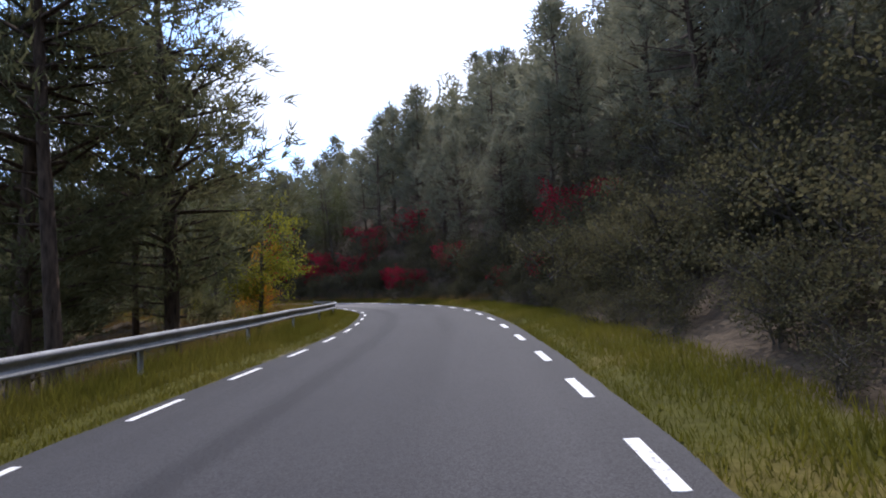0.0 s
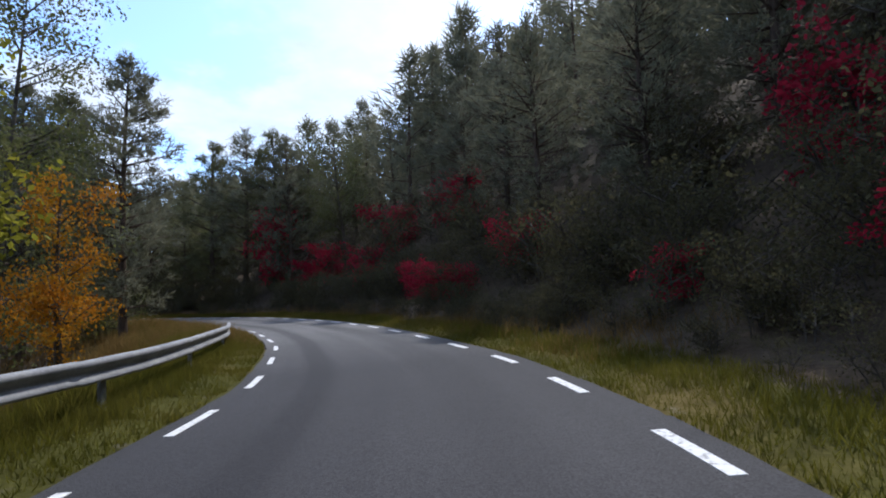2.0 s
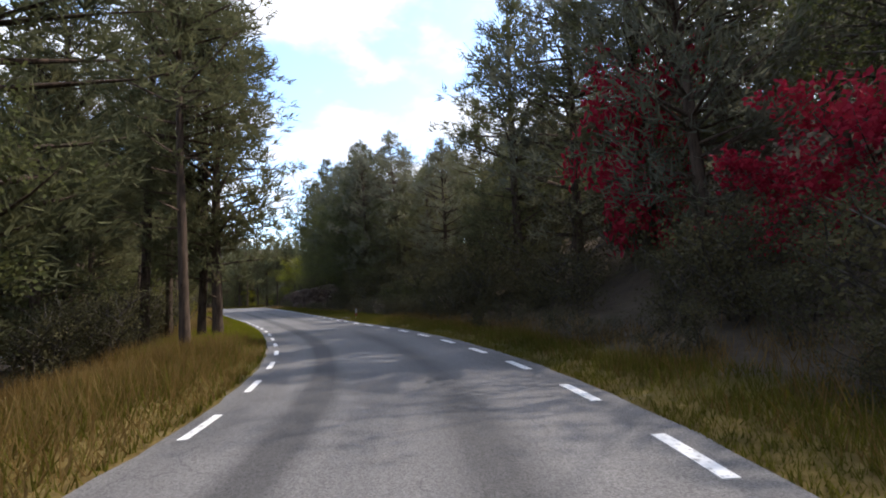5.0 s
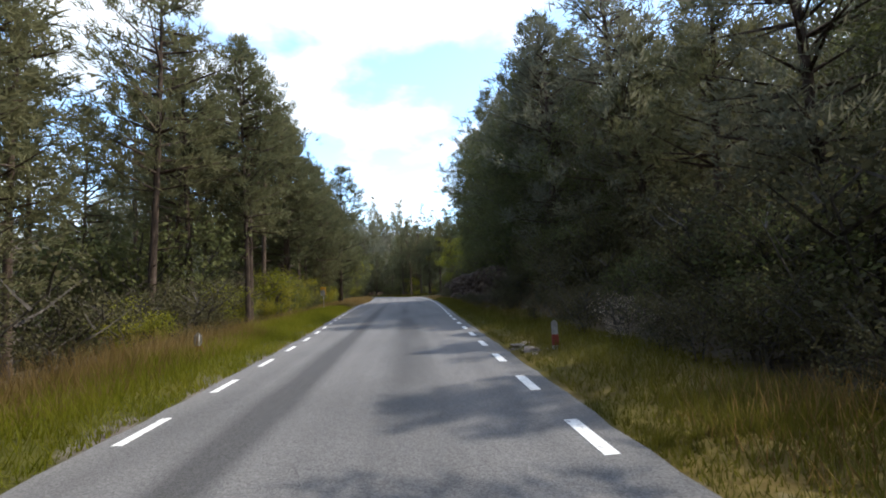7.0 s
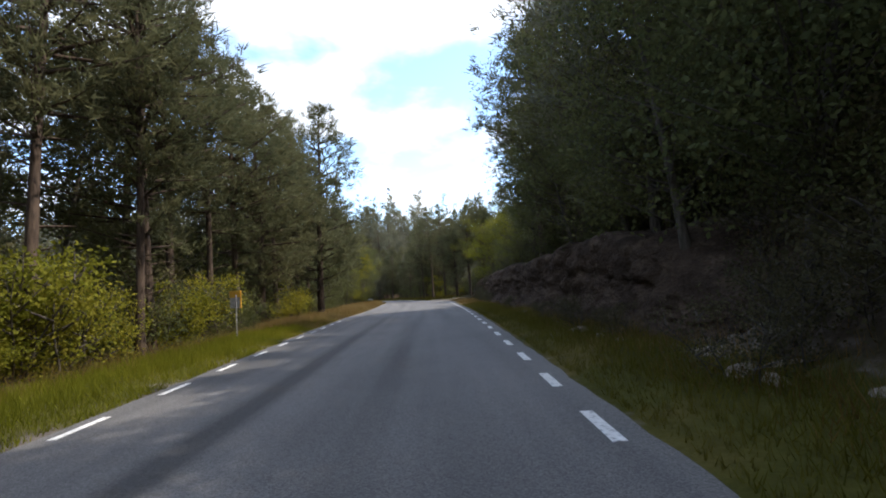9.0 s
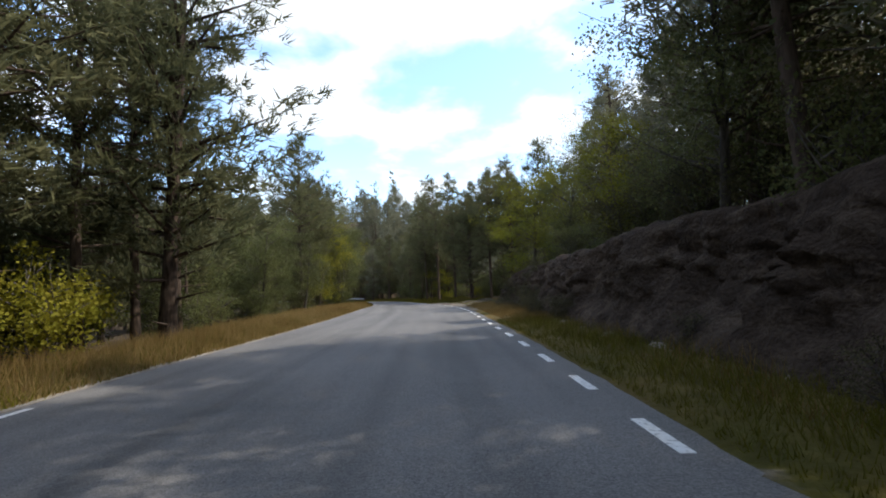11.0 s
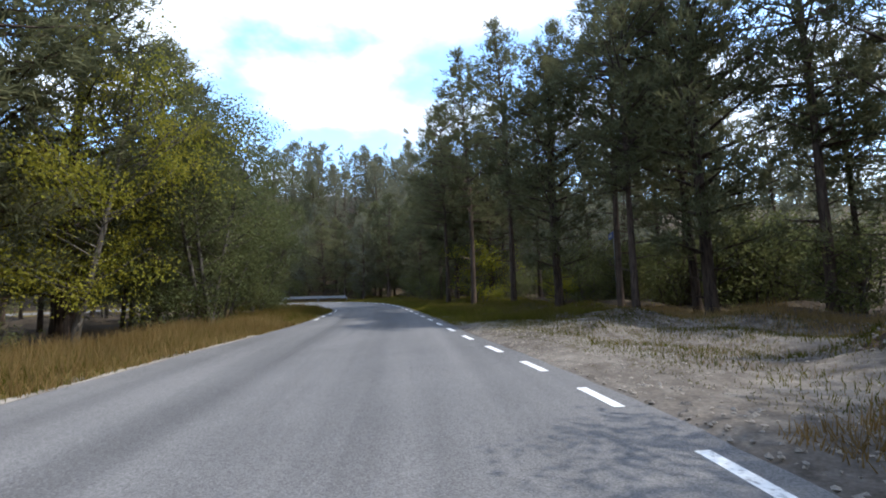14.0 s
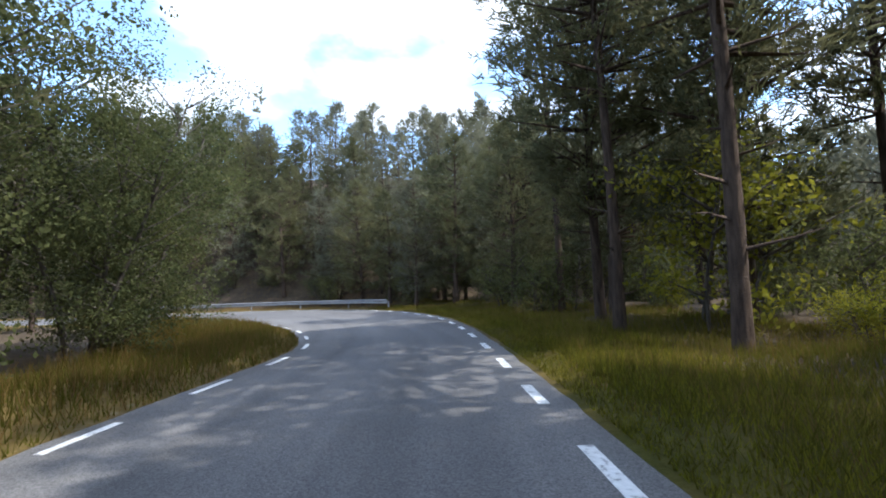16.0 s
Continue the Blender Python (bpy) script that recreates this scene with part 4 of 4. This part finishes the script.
# ---- roadside furniture ----
def guardrail(line, label, lift):
    """A steel W-beam on posts along a line of places."""
    rail = thing("guardrail", label, "guardrail")
    profile = [(0.00, 0.71), (-0.055, 0.705), (-0.082, 0.665), (-0.070, 0.620), (-0.02, 0.585), (0.0, 0.56), (-0.012, 0.525), (-0.045, 0.485), (-0.066, 0.450), (-0.055, 0.415), (0.00, 0.41)]
    n, m = len(line), len(profile)
    way = np.gradient(line, axis=0)
    way /= np.linalg.norm(way, axis=1)[:, None]
    outward = np.stack([-way[:, 1], way[:, 0]], 1)
    v, f = [], []
    for back in (0.0, 0.012):
        for i in range(n):
            for o, z in profile:
                q = line[i] + outward[i] * (o + back)
                v.append((q[0], q[1], z + lift[i]))
    for s in range(2):
        for i in range(n - 1):
            for j in range(m - 1):
                a = s * n * m + i * m + j
                f.append((a, a + 1, a + m + 1, a + m))
    for i in range(n - 1):
        for j in (0, m - 1):
            a, b = i * m + j, n * m + i * m + j
            f.append((a, a + m, b + m, b))
    part("beam", solid("beam", v, f, ZINC, True), rail, "weathered galvanised beam")
    post_mesh = box("post", (0.10, 0.06, 1.0), (0, 0, 0.10), ZINC, 0.006)
    for i in range(2, n, 8):
        post = part("post", post_mesh, rail)
        q = line[i] + outward[i] * 0.075
        post.location, post.rotation_euler = (q[0], q[1], lift[i] - 0.03), (0, 0, math.atan2(way[i][1], way[i][0]))
    return rail


sel = (U > 38) & (U < 94.4)
inner = (cl + ldir * np.interp(U, [60, 75, 83, 89, 94.4], [2.0, 1.95, 1.5, 1.35, 1.15])[:, None])[sel]
guardrail(inner, "grey galvanised steel guardrail along the grass verge", np.interp(U[sel], [60, 75, 83, 93], [0.16, 0.13, 0.0, -0.08]))
sel = (U > 250) & (U < 276)
guardrail((cr + rdir * 1.3)[sel][::-1], "grey galvanised steel guardrail round the outside of the bend", np.zeros(sel.sum()))


def marker_post(x, y, label, tall=0.85, wide=0.17):
    post = thing("marker_post", label, "marker post", "roadside marker posts")
    z = ground_at(x, y)
    post.location, post.rotation_euler = (x, y, z), (0, 0, radians(162))
    part("foot", box("foot", (wide * 0.55, wide, tall * 0.30 + 0.2), (0, 0, tall * 0.15 - 0.1), WEATHERED_SHADED, 0.012), post)
    part("band", box("band", (wide * 0.58, wide * 1.03, tall * 0.30), (0, 0, tall * 0.45), RED, 0.012), post, "faded red band")
    bm = bmesh.new()
    bmesh.ops.create_cube(bm, size=1.0, matrix=Matrix.Translation((0, 0, tall * 0.80)) @ Matrix.Diagonal((wide * 0.55, wide, tall * 0.40, 1)))
    top = [e for e in bm.edges if all(q.co.z > tall * 0.99 for q in e.verts) or abs(e.verts[0].co.z - e.verts[1].co.z) > 0.1]
    bmesh.ops.bevel(bm, geom=top, offset=wide * 0.26, segments=4, affect="EDGES")
    me = bpy.data.meshes.new("cap")
    bm.to_mesh(me)
    bm.free()
    me.materials.append(WEATHERED_SHADED)
    part("cap", me, post, "scuffed white rounded cap")
    return post


marker_post(-41.7, 55.9, "white and red marker post leaning in the verge grass", 0.74, 0.13).location.z -= 0.14
marker_post(-46.6, 48.5, "white and red marker post half hidden by grass", 0.85, 0.2).location.z -= 0.3

marker_sign = thing("marker_sign", "faded yellow marker sign on a thin pole in the grass", "marker sign")
marker_sign.location, marker_sign.rotation_euler = (-74.0, 53.8, ground_at(-74.0, 53.8) - 0.1), (0, 0, radians(158))
part("pole", box("pole", (0.04, 0.04, 2.0), (0, 0, 0.85), WEATHERED_SHADED, 0.006), marker_sign, "thin pale pole")
part("cap", box("cap", (0.07, 0.46, 0.26), (0.05, 0.04, 1.88), YELLOW, 0.012), marker_sign, "faded yellow cap plate")
panel = part("panel", box("panel", (0.04, 0.40, 0.42), (0.05, 0.07, 1.54), WEATHERED_SHADED, 0.01), marker_sign, "dull white lower plate")
part("edge", box("edge", (0.06, 0.05, 0.42), (0.05, -0.165, 1.53), YELLOW, 0.008), marker_sign, "yellow edge strip")
for at in (0.02, 0.13):
    part("bar", box("bar", (0.008, 0.045, 0.16), (0.074, at, 1.52), BLACK), panel, "plain dark bar of lettering")

sign = thing("direction_sign", "blue arrow-shaped direction sign on a grey pole by the trees", "road sign")
sign.location, sign.rotation_euler = (-130.2, 83.3, ground_at(-130.2, 83.3)), (0, 0, radians(66))
bm = bmesh.new()
bmesh.ops.create_cone(bm, cap_ends=True, segments=14, radius1=0.045, radius2=0.045, depth=3.9, matrix=Matrix.Translation((0, 0, 1.7)))
me = bpy.data.meshes.new("pole")
bm.to_mesh(me)
bm.free()
me.materials.append(ZINC)
part("pole", me, sign)
outline = [(-0.2, 3.28), (1.15, 3.28), (1.40, 3.43), (1.15, 3.58), (-0.2, 3.58)]
v = [(-0.06, y, z) for y, z in outline] + [(-0.085, y, z) for y, z in outline]
f = [(0, 1, 2, 3, 4), (9, 8, 7, 6, 5)] + [(i, (i + 1) % 5, 5 + (i + 1) % 5, 5 + i) for i in range(5)]
board = part("board", solid("board", v, f, BLUE), sign, "blue enamelled arrow board")
part("lettering", box("lettering", (0.006, 0.85, 0.10), (-0.091, 0.5, 3.43), WHITE), board, "plain white bar of lettering")


# ---- stones, gravel and grass ----
sel = (U > 160) & (U < 214)
wander = (0.17 + 0.05 * np.sin(U * 1.3) + 0.04 * np.sin(U * 3.1))[sel, None]
rim = [outer_l[sel] + ldir[sel] * (wander * k) for k in (1.5, 1.2, 0.5, 0.06)]
tagged(new("gravel_edge", ribbon("gravel_edge", rim, [-0.06, 0.012, 0.014, 0.003], GRAVEL)), "narrow pale gravel edge between asphalt and grass", "gravel edge", kind="structure")

def stone(seed, size):
    rng = np.random.default_rng(seed)
    bm = bmesh.new()
    bmesh.ops.create_icosphere(bm, subdivisions=2, radius=1.0)
    for q in bm.verts:
        q.co *= 0.75 + 0.45 * noise.noise(q.co * 1.2 + Vector((seed, 0, 0)))
        q.co.x, q.co.y, q.co.z = q.co.x * size[0] + rng.normal(0, 0.01), q.co.y * size[1], q.co.z * size[2]
    me = bpy.data.meshes.new("rock")
    bm.to_mesh(me)
    bm.free()
    me.materials.append(STONE)
    return me


slab = tagged(new("rock", stone(3, (0.72, 0.36, 0.10))), "pale flat stone lying at the road's edge", "rock")
slab.location, slab.rotation_euler = (-42.4, 55.75, -0.015), (0.02, 0.03, radians(160))
for n, (x, y, size) in enumerate(((-42.9, 55.65, 0.30), (-41.95, 55.5, 0.34), (-42.0, 55.95, 0.22), (-43.2, 56.0, 0.2), (-42.5, 55.35, 0.16), (-41.6, 55.35, 0.14))):
    lump = tagged(new("rock", stone(31 + n, (size, size * 0.7, size * 0.3))), "pale broken stone at the road's edge", "rock", "broken stones by the marker post")
    lump.location, lump.rotation_euler = (x, y, 0.02), (0, 0, n * 1.1)
def loose_stones(count, seed):
    """Small angular stones strewn over the lay-by and the bare shoulder."""
    rng = np.random.default_rng(seed)
    u, d = rng.uniform(196, 219, count), 0.4 + 9.0 * rng.uniform(0, 1, count) ** 1.5
    x, y = [np.interp(u, U, cr[:, k]) + np.interp(u, U, rdir[:, k]) * d for k in (0, 1)]
    z = height(x, y, u, d, np.ones(count))
    r = rng.uniform(0.012, 0.045, count)
    form = np.array([(1, 0, 0), (0, 1, 0), (-1, 0, 0), (0, -1, 0), (0, 0, 0.7), (0, 0, -0.7)])
    v = (form[None] * rng.uniform(0.6, 1.3, (count, 6, 1)) * r[:, None, None] + rng.normal(0, 0.004, (count, 6, 3)) + np.stack([x, y, z], 1)[:, None]).reshape(-1, 3)
    faces = np.array([(0, 1, 4), (1, 2, 4), (2, 3, 4), (3, 0, 4), (1, 0, 5), (2, 1, 5), (3, 2, 5), (0, 3, 5)])
    return solid("loose_stones", v, (faces[None] + 6 * np.arange(count)[:, None, None]).reshape(-1, 3), GRAVEL)


tagged(new("loose_stones", loose_stones(5200, 23)), "small pale loose stones strewn over the lay-by", "gravel", kind="stuff")
rock_meshes = [stone(5 + i, (0.45 + 0.15 * i, 0.35, 0.28)) for i in range(4)]
for n in range(40):
    i = int(np.argmin(np.abs(U - random.uniform(147, 198))))
    q = cr[i] + rdir[i] * (cutting(U[i])[1] + random.uniform(-0.5, 0.9))
    rock = tagged(new("rock", rock_meshes[n % 4]), "brown rock fallen from the earth bank", "rock", "rocks below the bank")
    rock.location = (q[0], q[1], ground_at(q[0], q[1]) - 0.04)
    rock.rotation_euler = (random.uniform(-0.25, 0.25), random.uniform(-0.2, 0.2), random.uniform(0, 6.28))
    rock.scale = [random.uniform(0.25, 0.75)] * 3


def earth_bank(u0, u1):
    """The steep eroded face of the cutting: gullies, ledges and a ragged upper lip."""
    us, rows = np.arange(u0, u1, 0.2), np.linspace(0, 1, 34)
    tops, starts = cutting(us)
    v = []
    for u, top, start in zip(us, tops, starts):
        base = np.array([np.interp(u, U, cr[:, 0]), np.interp(u, U, cr[:, 1])])
        out = np.array([np.interp(u, U, rdir[:, 0]), np.interp(u, U, rdir[:, 1])])
        fade = ease(u, u0, u0 + 9) * (1 - ease(u, u1 - 2.6, u1))
        lip = 1.0 + 0.10 * noise.noise(Vector((u * 0.35, 3.1, 0))) + 0.06 * noise.noise(Vector((u * 1.3, 7.7, 0)))
        for s in rows:
            d = np.interp(s, [0, 0.2, 0.75, 0.82, 1], [0.35, 1.05, 1.75, 2.1, 4.2])
            z = top * lip * np.interp(s, [0, 0.2, 0.75, 0.82, 1], [0.0, 0.30, 0.96, 1.02, 0.98])
            gully = noise.noise(Vector((u * 0.55, z * 0.25, 1.0))) * 0.6 + noise.noise(Vector((u * 1.5, z * 0.35, 5.0))) * 0.42
            ledge = 0.30 * abs(noise.noise(Vector((u * 0.35, z * 2.2, 9.0)))) + 0.26 * noise.noise(Vector((u * 3.1, z * 2.6, 2.0))) + 0.20 * noise.noise(Vector((u * 6.0, z * 6.5, 4.0)))
            d += (gully + ledge) * math.sin(math.pi * min(1, s / 0.85)) if s < 0.85 else 0.0
            q = base + out * (start + d)
            low = ground_at(q[0], q[1])
            v.append((q[0], q[1], low - 0.12 + (max(z - low, -0.2) + 0.12) * fade * (1 if s < 0.97 else 0)))
    m, n = len(rows), len(us)
    k = (np.arange(n - 1)[:, None] * m + np.arange(m - 1)[None]).ravel()
    me = solid("earth_bank", np.array(v), np.stack([k, k + 1, k + m + 1, k + m], 1), SOIL, True)
    return tagged(new("earth_bank", me), "steep bare brown earth bank with ledges and gullies", "bank", kind="structure")


earth_bank(151.0, 204.8)


def blades(spots, rng, tall, wide, lean=0.35):
    """Grass: slim pointed blades."""
    n = len(spots)
    a = rng.uniform(0, 6.28, n)
    side = np.stack([np.cos(a), np.sin(a), np.zeros(n)], 1) * (wide * rng.uniform(0.7, 1.5, n))[:, None]
    tip = np.stack([rng.normal(0, lean, n), rng.normal(0, lean, n), np.ones(n)], 1) * tall[:, None]
    v = np.stack([spots - side, spots + side, spots + tip], 1).reshape(-1, 3)
    return v, np.arange(n * 3).reshape(-1, 3)


def verge(name, label, side, u0, u1, d0, d1, count, tall, wide, mat, seed, clump=0.0):
    rng = np.random.default_rng(seed)
    u = rng.uniform(u0, u1, count)
    d = d0 + (d1 - d0) * rng.uniform(0, 1, count) ** 1.15
    base, out = (cr, rdir) if side > 0 else (cl, ldir)
    x0 = np.stack([np.interp(u, U, base[:, 0]), np.interp(u, U, base[:, 1])], 1)
    o = np.stack([np.interp(u, U, out[:, 0]), np.interp(u, U, out[:, 1])], 1)
    q = x0 + o * d[:, None]
    keep = np.sin(q[:, 0] * 1.9 + 2 * np.sin(q[:, 1] * 1.1)) * np.sin(q[:, 1] * 2.3 + q[:, 0] * 0.6) > clump - 1 + rng.uniform(-0.5, 0.5, count)
    q, d, u = q[keep], d[keep], u[keep]
    z = height(q[:, 0], q[:, 1], u, np.maximum(d, 0.29), np.full(len(q), float(side)))
    grow = np.clip((d - d0) / 0.8, 0.45, 1.0)
    v, f = blades(np.column_stack([q, z - 0.02]), rng, tall * grow * rng.uniform(0.5, 1.25, len(q)), wide * 0.7)
    tagged(new(name, solid(name, v, f, mat)), label, "grass", kind="stuff")


verge("verge_grass", "short green grass between road and guardrail", -1, 58, 95, 0.30, 3.4, 60000, 0.20, 0.009, GRASS, 1)
verge("verge_grass", "longer grass round the posts of the guardrail", -1, 58, 96, 1.0, 2.8, 18000, 0.48, 0.009, GRASS, 19)
verge("verge_grass", "green and yellow grass on the hillside verge", 1, 58, 130, 0.35, 2.5, 90000, 0.22, 0.009, GRASS, 2)
verge("dry_grass", "tall dry golden grass on the verge", 1, 84, 130, 0.9, 4.0, 15300, 0.42, 0.012, HAY, 3, 0.6)
verge("dry_grass", "long golden grass on the inside of the bend", -1, 92, 122, 0.35, 4.5, 22100, 0.50, 0.012, HAY, 4, 0.35)
verge("verge_grass", "long green grass on the inside of the bend", -1, 92, 122, 0.30, 4.0, 17000, 0.34, 0.014, GRASS, 5)
verge("verge_grass", "bright green verge grass below the pines", -1, 120, 172, 0.30, 4.4, 70000, 0.32, 0.010, SUNLIT_GRASS, 6)
verge("dry_grass", "dry seed heads at the wood's edge", -1, 118, 172, 2.4, 4.8, 12000, 0.60, 0.007, HAY, 7, 0.6)
verge("verge_grass", "green grass at the foot of the bank", 1, 128, 184, 0.45, 3.2, 42000, 0.26, 0.010, GRASS, 8)
verge("dry_grass", "dry grass on the earth bank", 1, 140, 197, 1.4, 5.0, 15300, 0.40, 0.011, HAY, 9, 0.6)
verge("dry_grass", "tall golden grass along the road", -1, 166, 218, 0.30, 4.8, 44200, 0.55, 0.012, HAY, 10, 0.1)
verge("verge_grass", "green grass among the golden stalks", -1, 166, 262, 0.30, 5.0, 52000, 0.38, 0.011, GRASS, 11)
verge("verge_grass", "mixed grass on the open verge by the pines", 1, 214, 252, 0.45, 8.0, 90000, 0.24, 0.012, GRASS, 12)
verge("verge_grass", "short fresh green grass beside the road", 1, 215, 246, 0.45, 3.6, 46000, 0.16, 0.012, SUNLIT_GRASS, 24, 0.3)
verge("dry_grass", "golden grass tufts on the open verge", 1, 215, 266, 0.8, 8.0, 26000, 0.32, 0.007, HAY, 13, 0.35)
verge("dry_grass", "golden grass on the inside of the last bend", -1, 216, 262, 0.3, 5.0, 14000, 0.48, 0.010, HAY, 14, 0.3)
verge("dry_grass", "golden grass where the bank ends", 1, 182, 202, 0.75, 3.4, 15000, 0.36, 0.010, HAY, 17, 0.3)
verge("dry_grass", "bleached grass along the lip of the bank", 1, 150, 198, 4.2, 6.0, 9000, 0.30, 0.010, HAY, 18, 0.5)
verge("dry_grass", "yellow grass behind the gravel lay-by", 1, 203, 217, 7.0, 11.0, 9000, 0.34, 0.009, HAY, 20, 0.4)
verge("dry_grass", "low dry grass on the gravel lay-by", 1, 201, 218, 1.8, 11.0, 11000, 0.13, 0.006, HAY, 15, 0.5)
verge("verge_grass", "patches of low green grass on the gravel lay-by", 1, 201, 218, 1.4, 9.0, 22000, 0.12, 0.012, GRASS, 21, 0.55)
verge("dry_grass", "tall dry stalks round the marker post", -1, 130, 142, 1.4, 4.2, 5000, 0.75, 0.010, HAY, 22, 0.2)
verge("dry_grass", "dry field grass below the guardrail", -1, 58, 124, 3.2, 14.0, 27200, 0.50, 0.016, HAY, 16, 0.5)


# ---- the painted dashes, one by one ----
def dashes(line, anchors, first, last, length, width, gone=()):
    """Painted dashes on a line; anchors: (number, place of the far end); gone: numbers worn away."""
    s = np.concatenate([[0], np.cumsum(np.linalg.norm(np.diff(line, axis=0), axis=1))])
    numbers = [a for a, _ in anchors]
    marks = [s[np.argmin(((line - np.array(q)) ** 2).sum(1))] for _, q in anchors]
    for n in range(first, last):
        if n in gone:
            continue
        if n < numbers[0]:
            end = marks[0] + (n - numbers[0]) * 2.5
        elif n > numbers[-1]:
            end = marks[-1] + (n - numbers[-1]) * 2.5
        else:
            end = np.interp(n, numbers, marks)
        at = np.linspace(end - length, end, 5)
        p = np.stack([np.interp(at, s, line[:, 0]), np.interp(at, s, line[:, 1])], 1)
        mid = p[2]
        way = np.gradient(p, axis=0)
        way /= np.linalg.norm(way, axis=1)[:, None]
        off = np.stack([-way[:, 1], way[:, 0]], 1) * width / 2
        a, b = p + off - mid, p - off - mid
        v = [(*q, 0.006) for q in a] + [(*q, 0.006) for q in b]
        f = [(i, 5 + i, 6 + i, i + 1) for i in range(4)]
        v += [(*q, -0.002) for q in a] + [(*q, -0.002) for q in b]
        f += [(i, i + 1, 11 + i, 10 + i) for i in range(4)] + [(6 + i, 5 + i, 15 + i, 16 + i) for i in range(4)] + [(0, 10, 15, 5), (4, 9, 19, 14)]
        dash = part("dash", solid("dash", v, f, LINE), road)
        dash.location = (mid[0], mid[1], 0)


dashes(right, [(0, (2.36, 3.13)), (2, (2.25, 8.25)), (4, (1.93, 13.55)), (6, (1.30, 18.83)), (8, (-0.07, 23.96)), (10, (-2.29, 28.51)), (12, (-4.94, 32.79)), (14, (-7.98, 36.85)), (16, (-11.21, 40.46)), (20, (-18.85, 46.57)), (23, (-25.49, 49.84)), (26, (-32.58, 52.12)), (28, (-37.46, 53.39)), (30, (-42.35, 54.78)), (32, (-47.06, 56.16)), (34, (-51.64, 57.46)), (36, (-56.32, 58.79)), (38, (-61.05, 60.19)), (40, (-65.73, 61.60)), (42, (-70.48, 62.95)), (44, (-75.25, 64.29)), (46, (-80.03, 65.61)), (50, (-89.61, 68.15)), (53, (-96.84, 69.93)), (55, (-101.67, 71.20)), (57, (-106.51, 72.34)), (59, (-111.31, 73.30)), (61, (-116.15, 73.87)), (63, (-121.01, 74.02)), (65, (-125.87, 74.15)), (67, (-130.96, 74.36)), (69, (-136.06, 74.50)), (71, (-140.93, 74.60)), (73, (-145.86, 74.62))], -8, 94, 1.05, 0.14)
dashes(left, [(0, (-3.44, 5.63)), (2, (-3.17, 10.49)), (4, (-3.26, 15.28)), (6, (-3.80, 20.01)), (8, (-5.04, 24.57)), (10, (-7.18, 29.01)), (12, (-9.96, 32.84)), (14, (-13.21, 36.27)), (16, (-16.93, 39.55)), (20, (-25.45, 44.72)), (23, (-32.54, 47.19)), (26, (-39.75, 49.23)), (28, (-44.57, 50.32)), (30, (-49.56, 51.38)), (32, (-54.53, 52.39)), (34, (-59.39, 53.21)), (36, (-64.26, 54.28)), (38, (-69.11, 55.18)), (40, (-74.00, 56.25)), (42, (-78.89, 57.36))], -8, 90, 1.05, 0.11, range(45, 65))
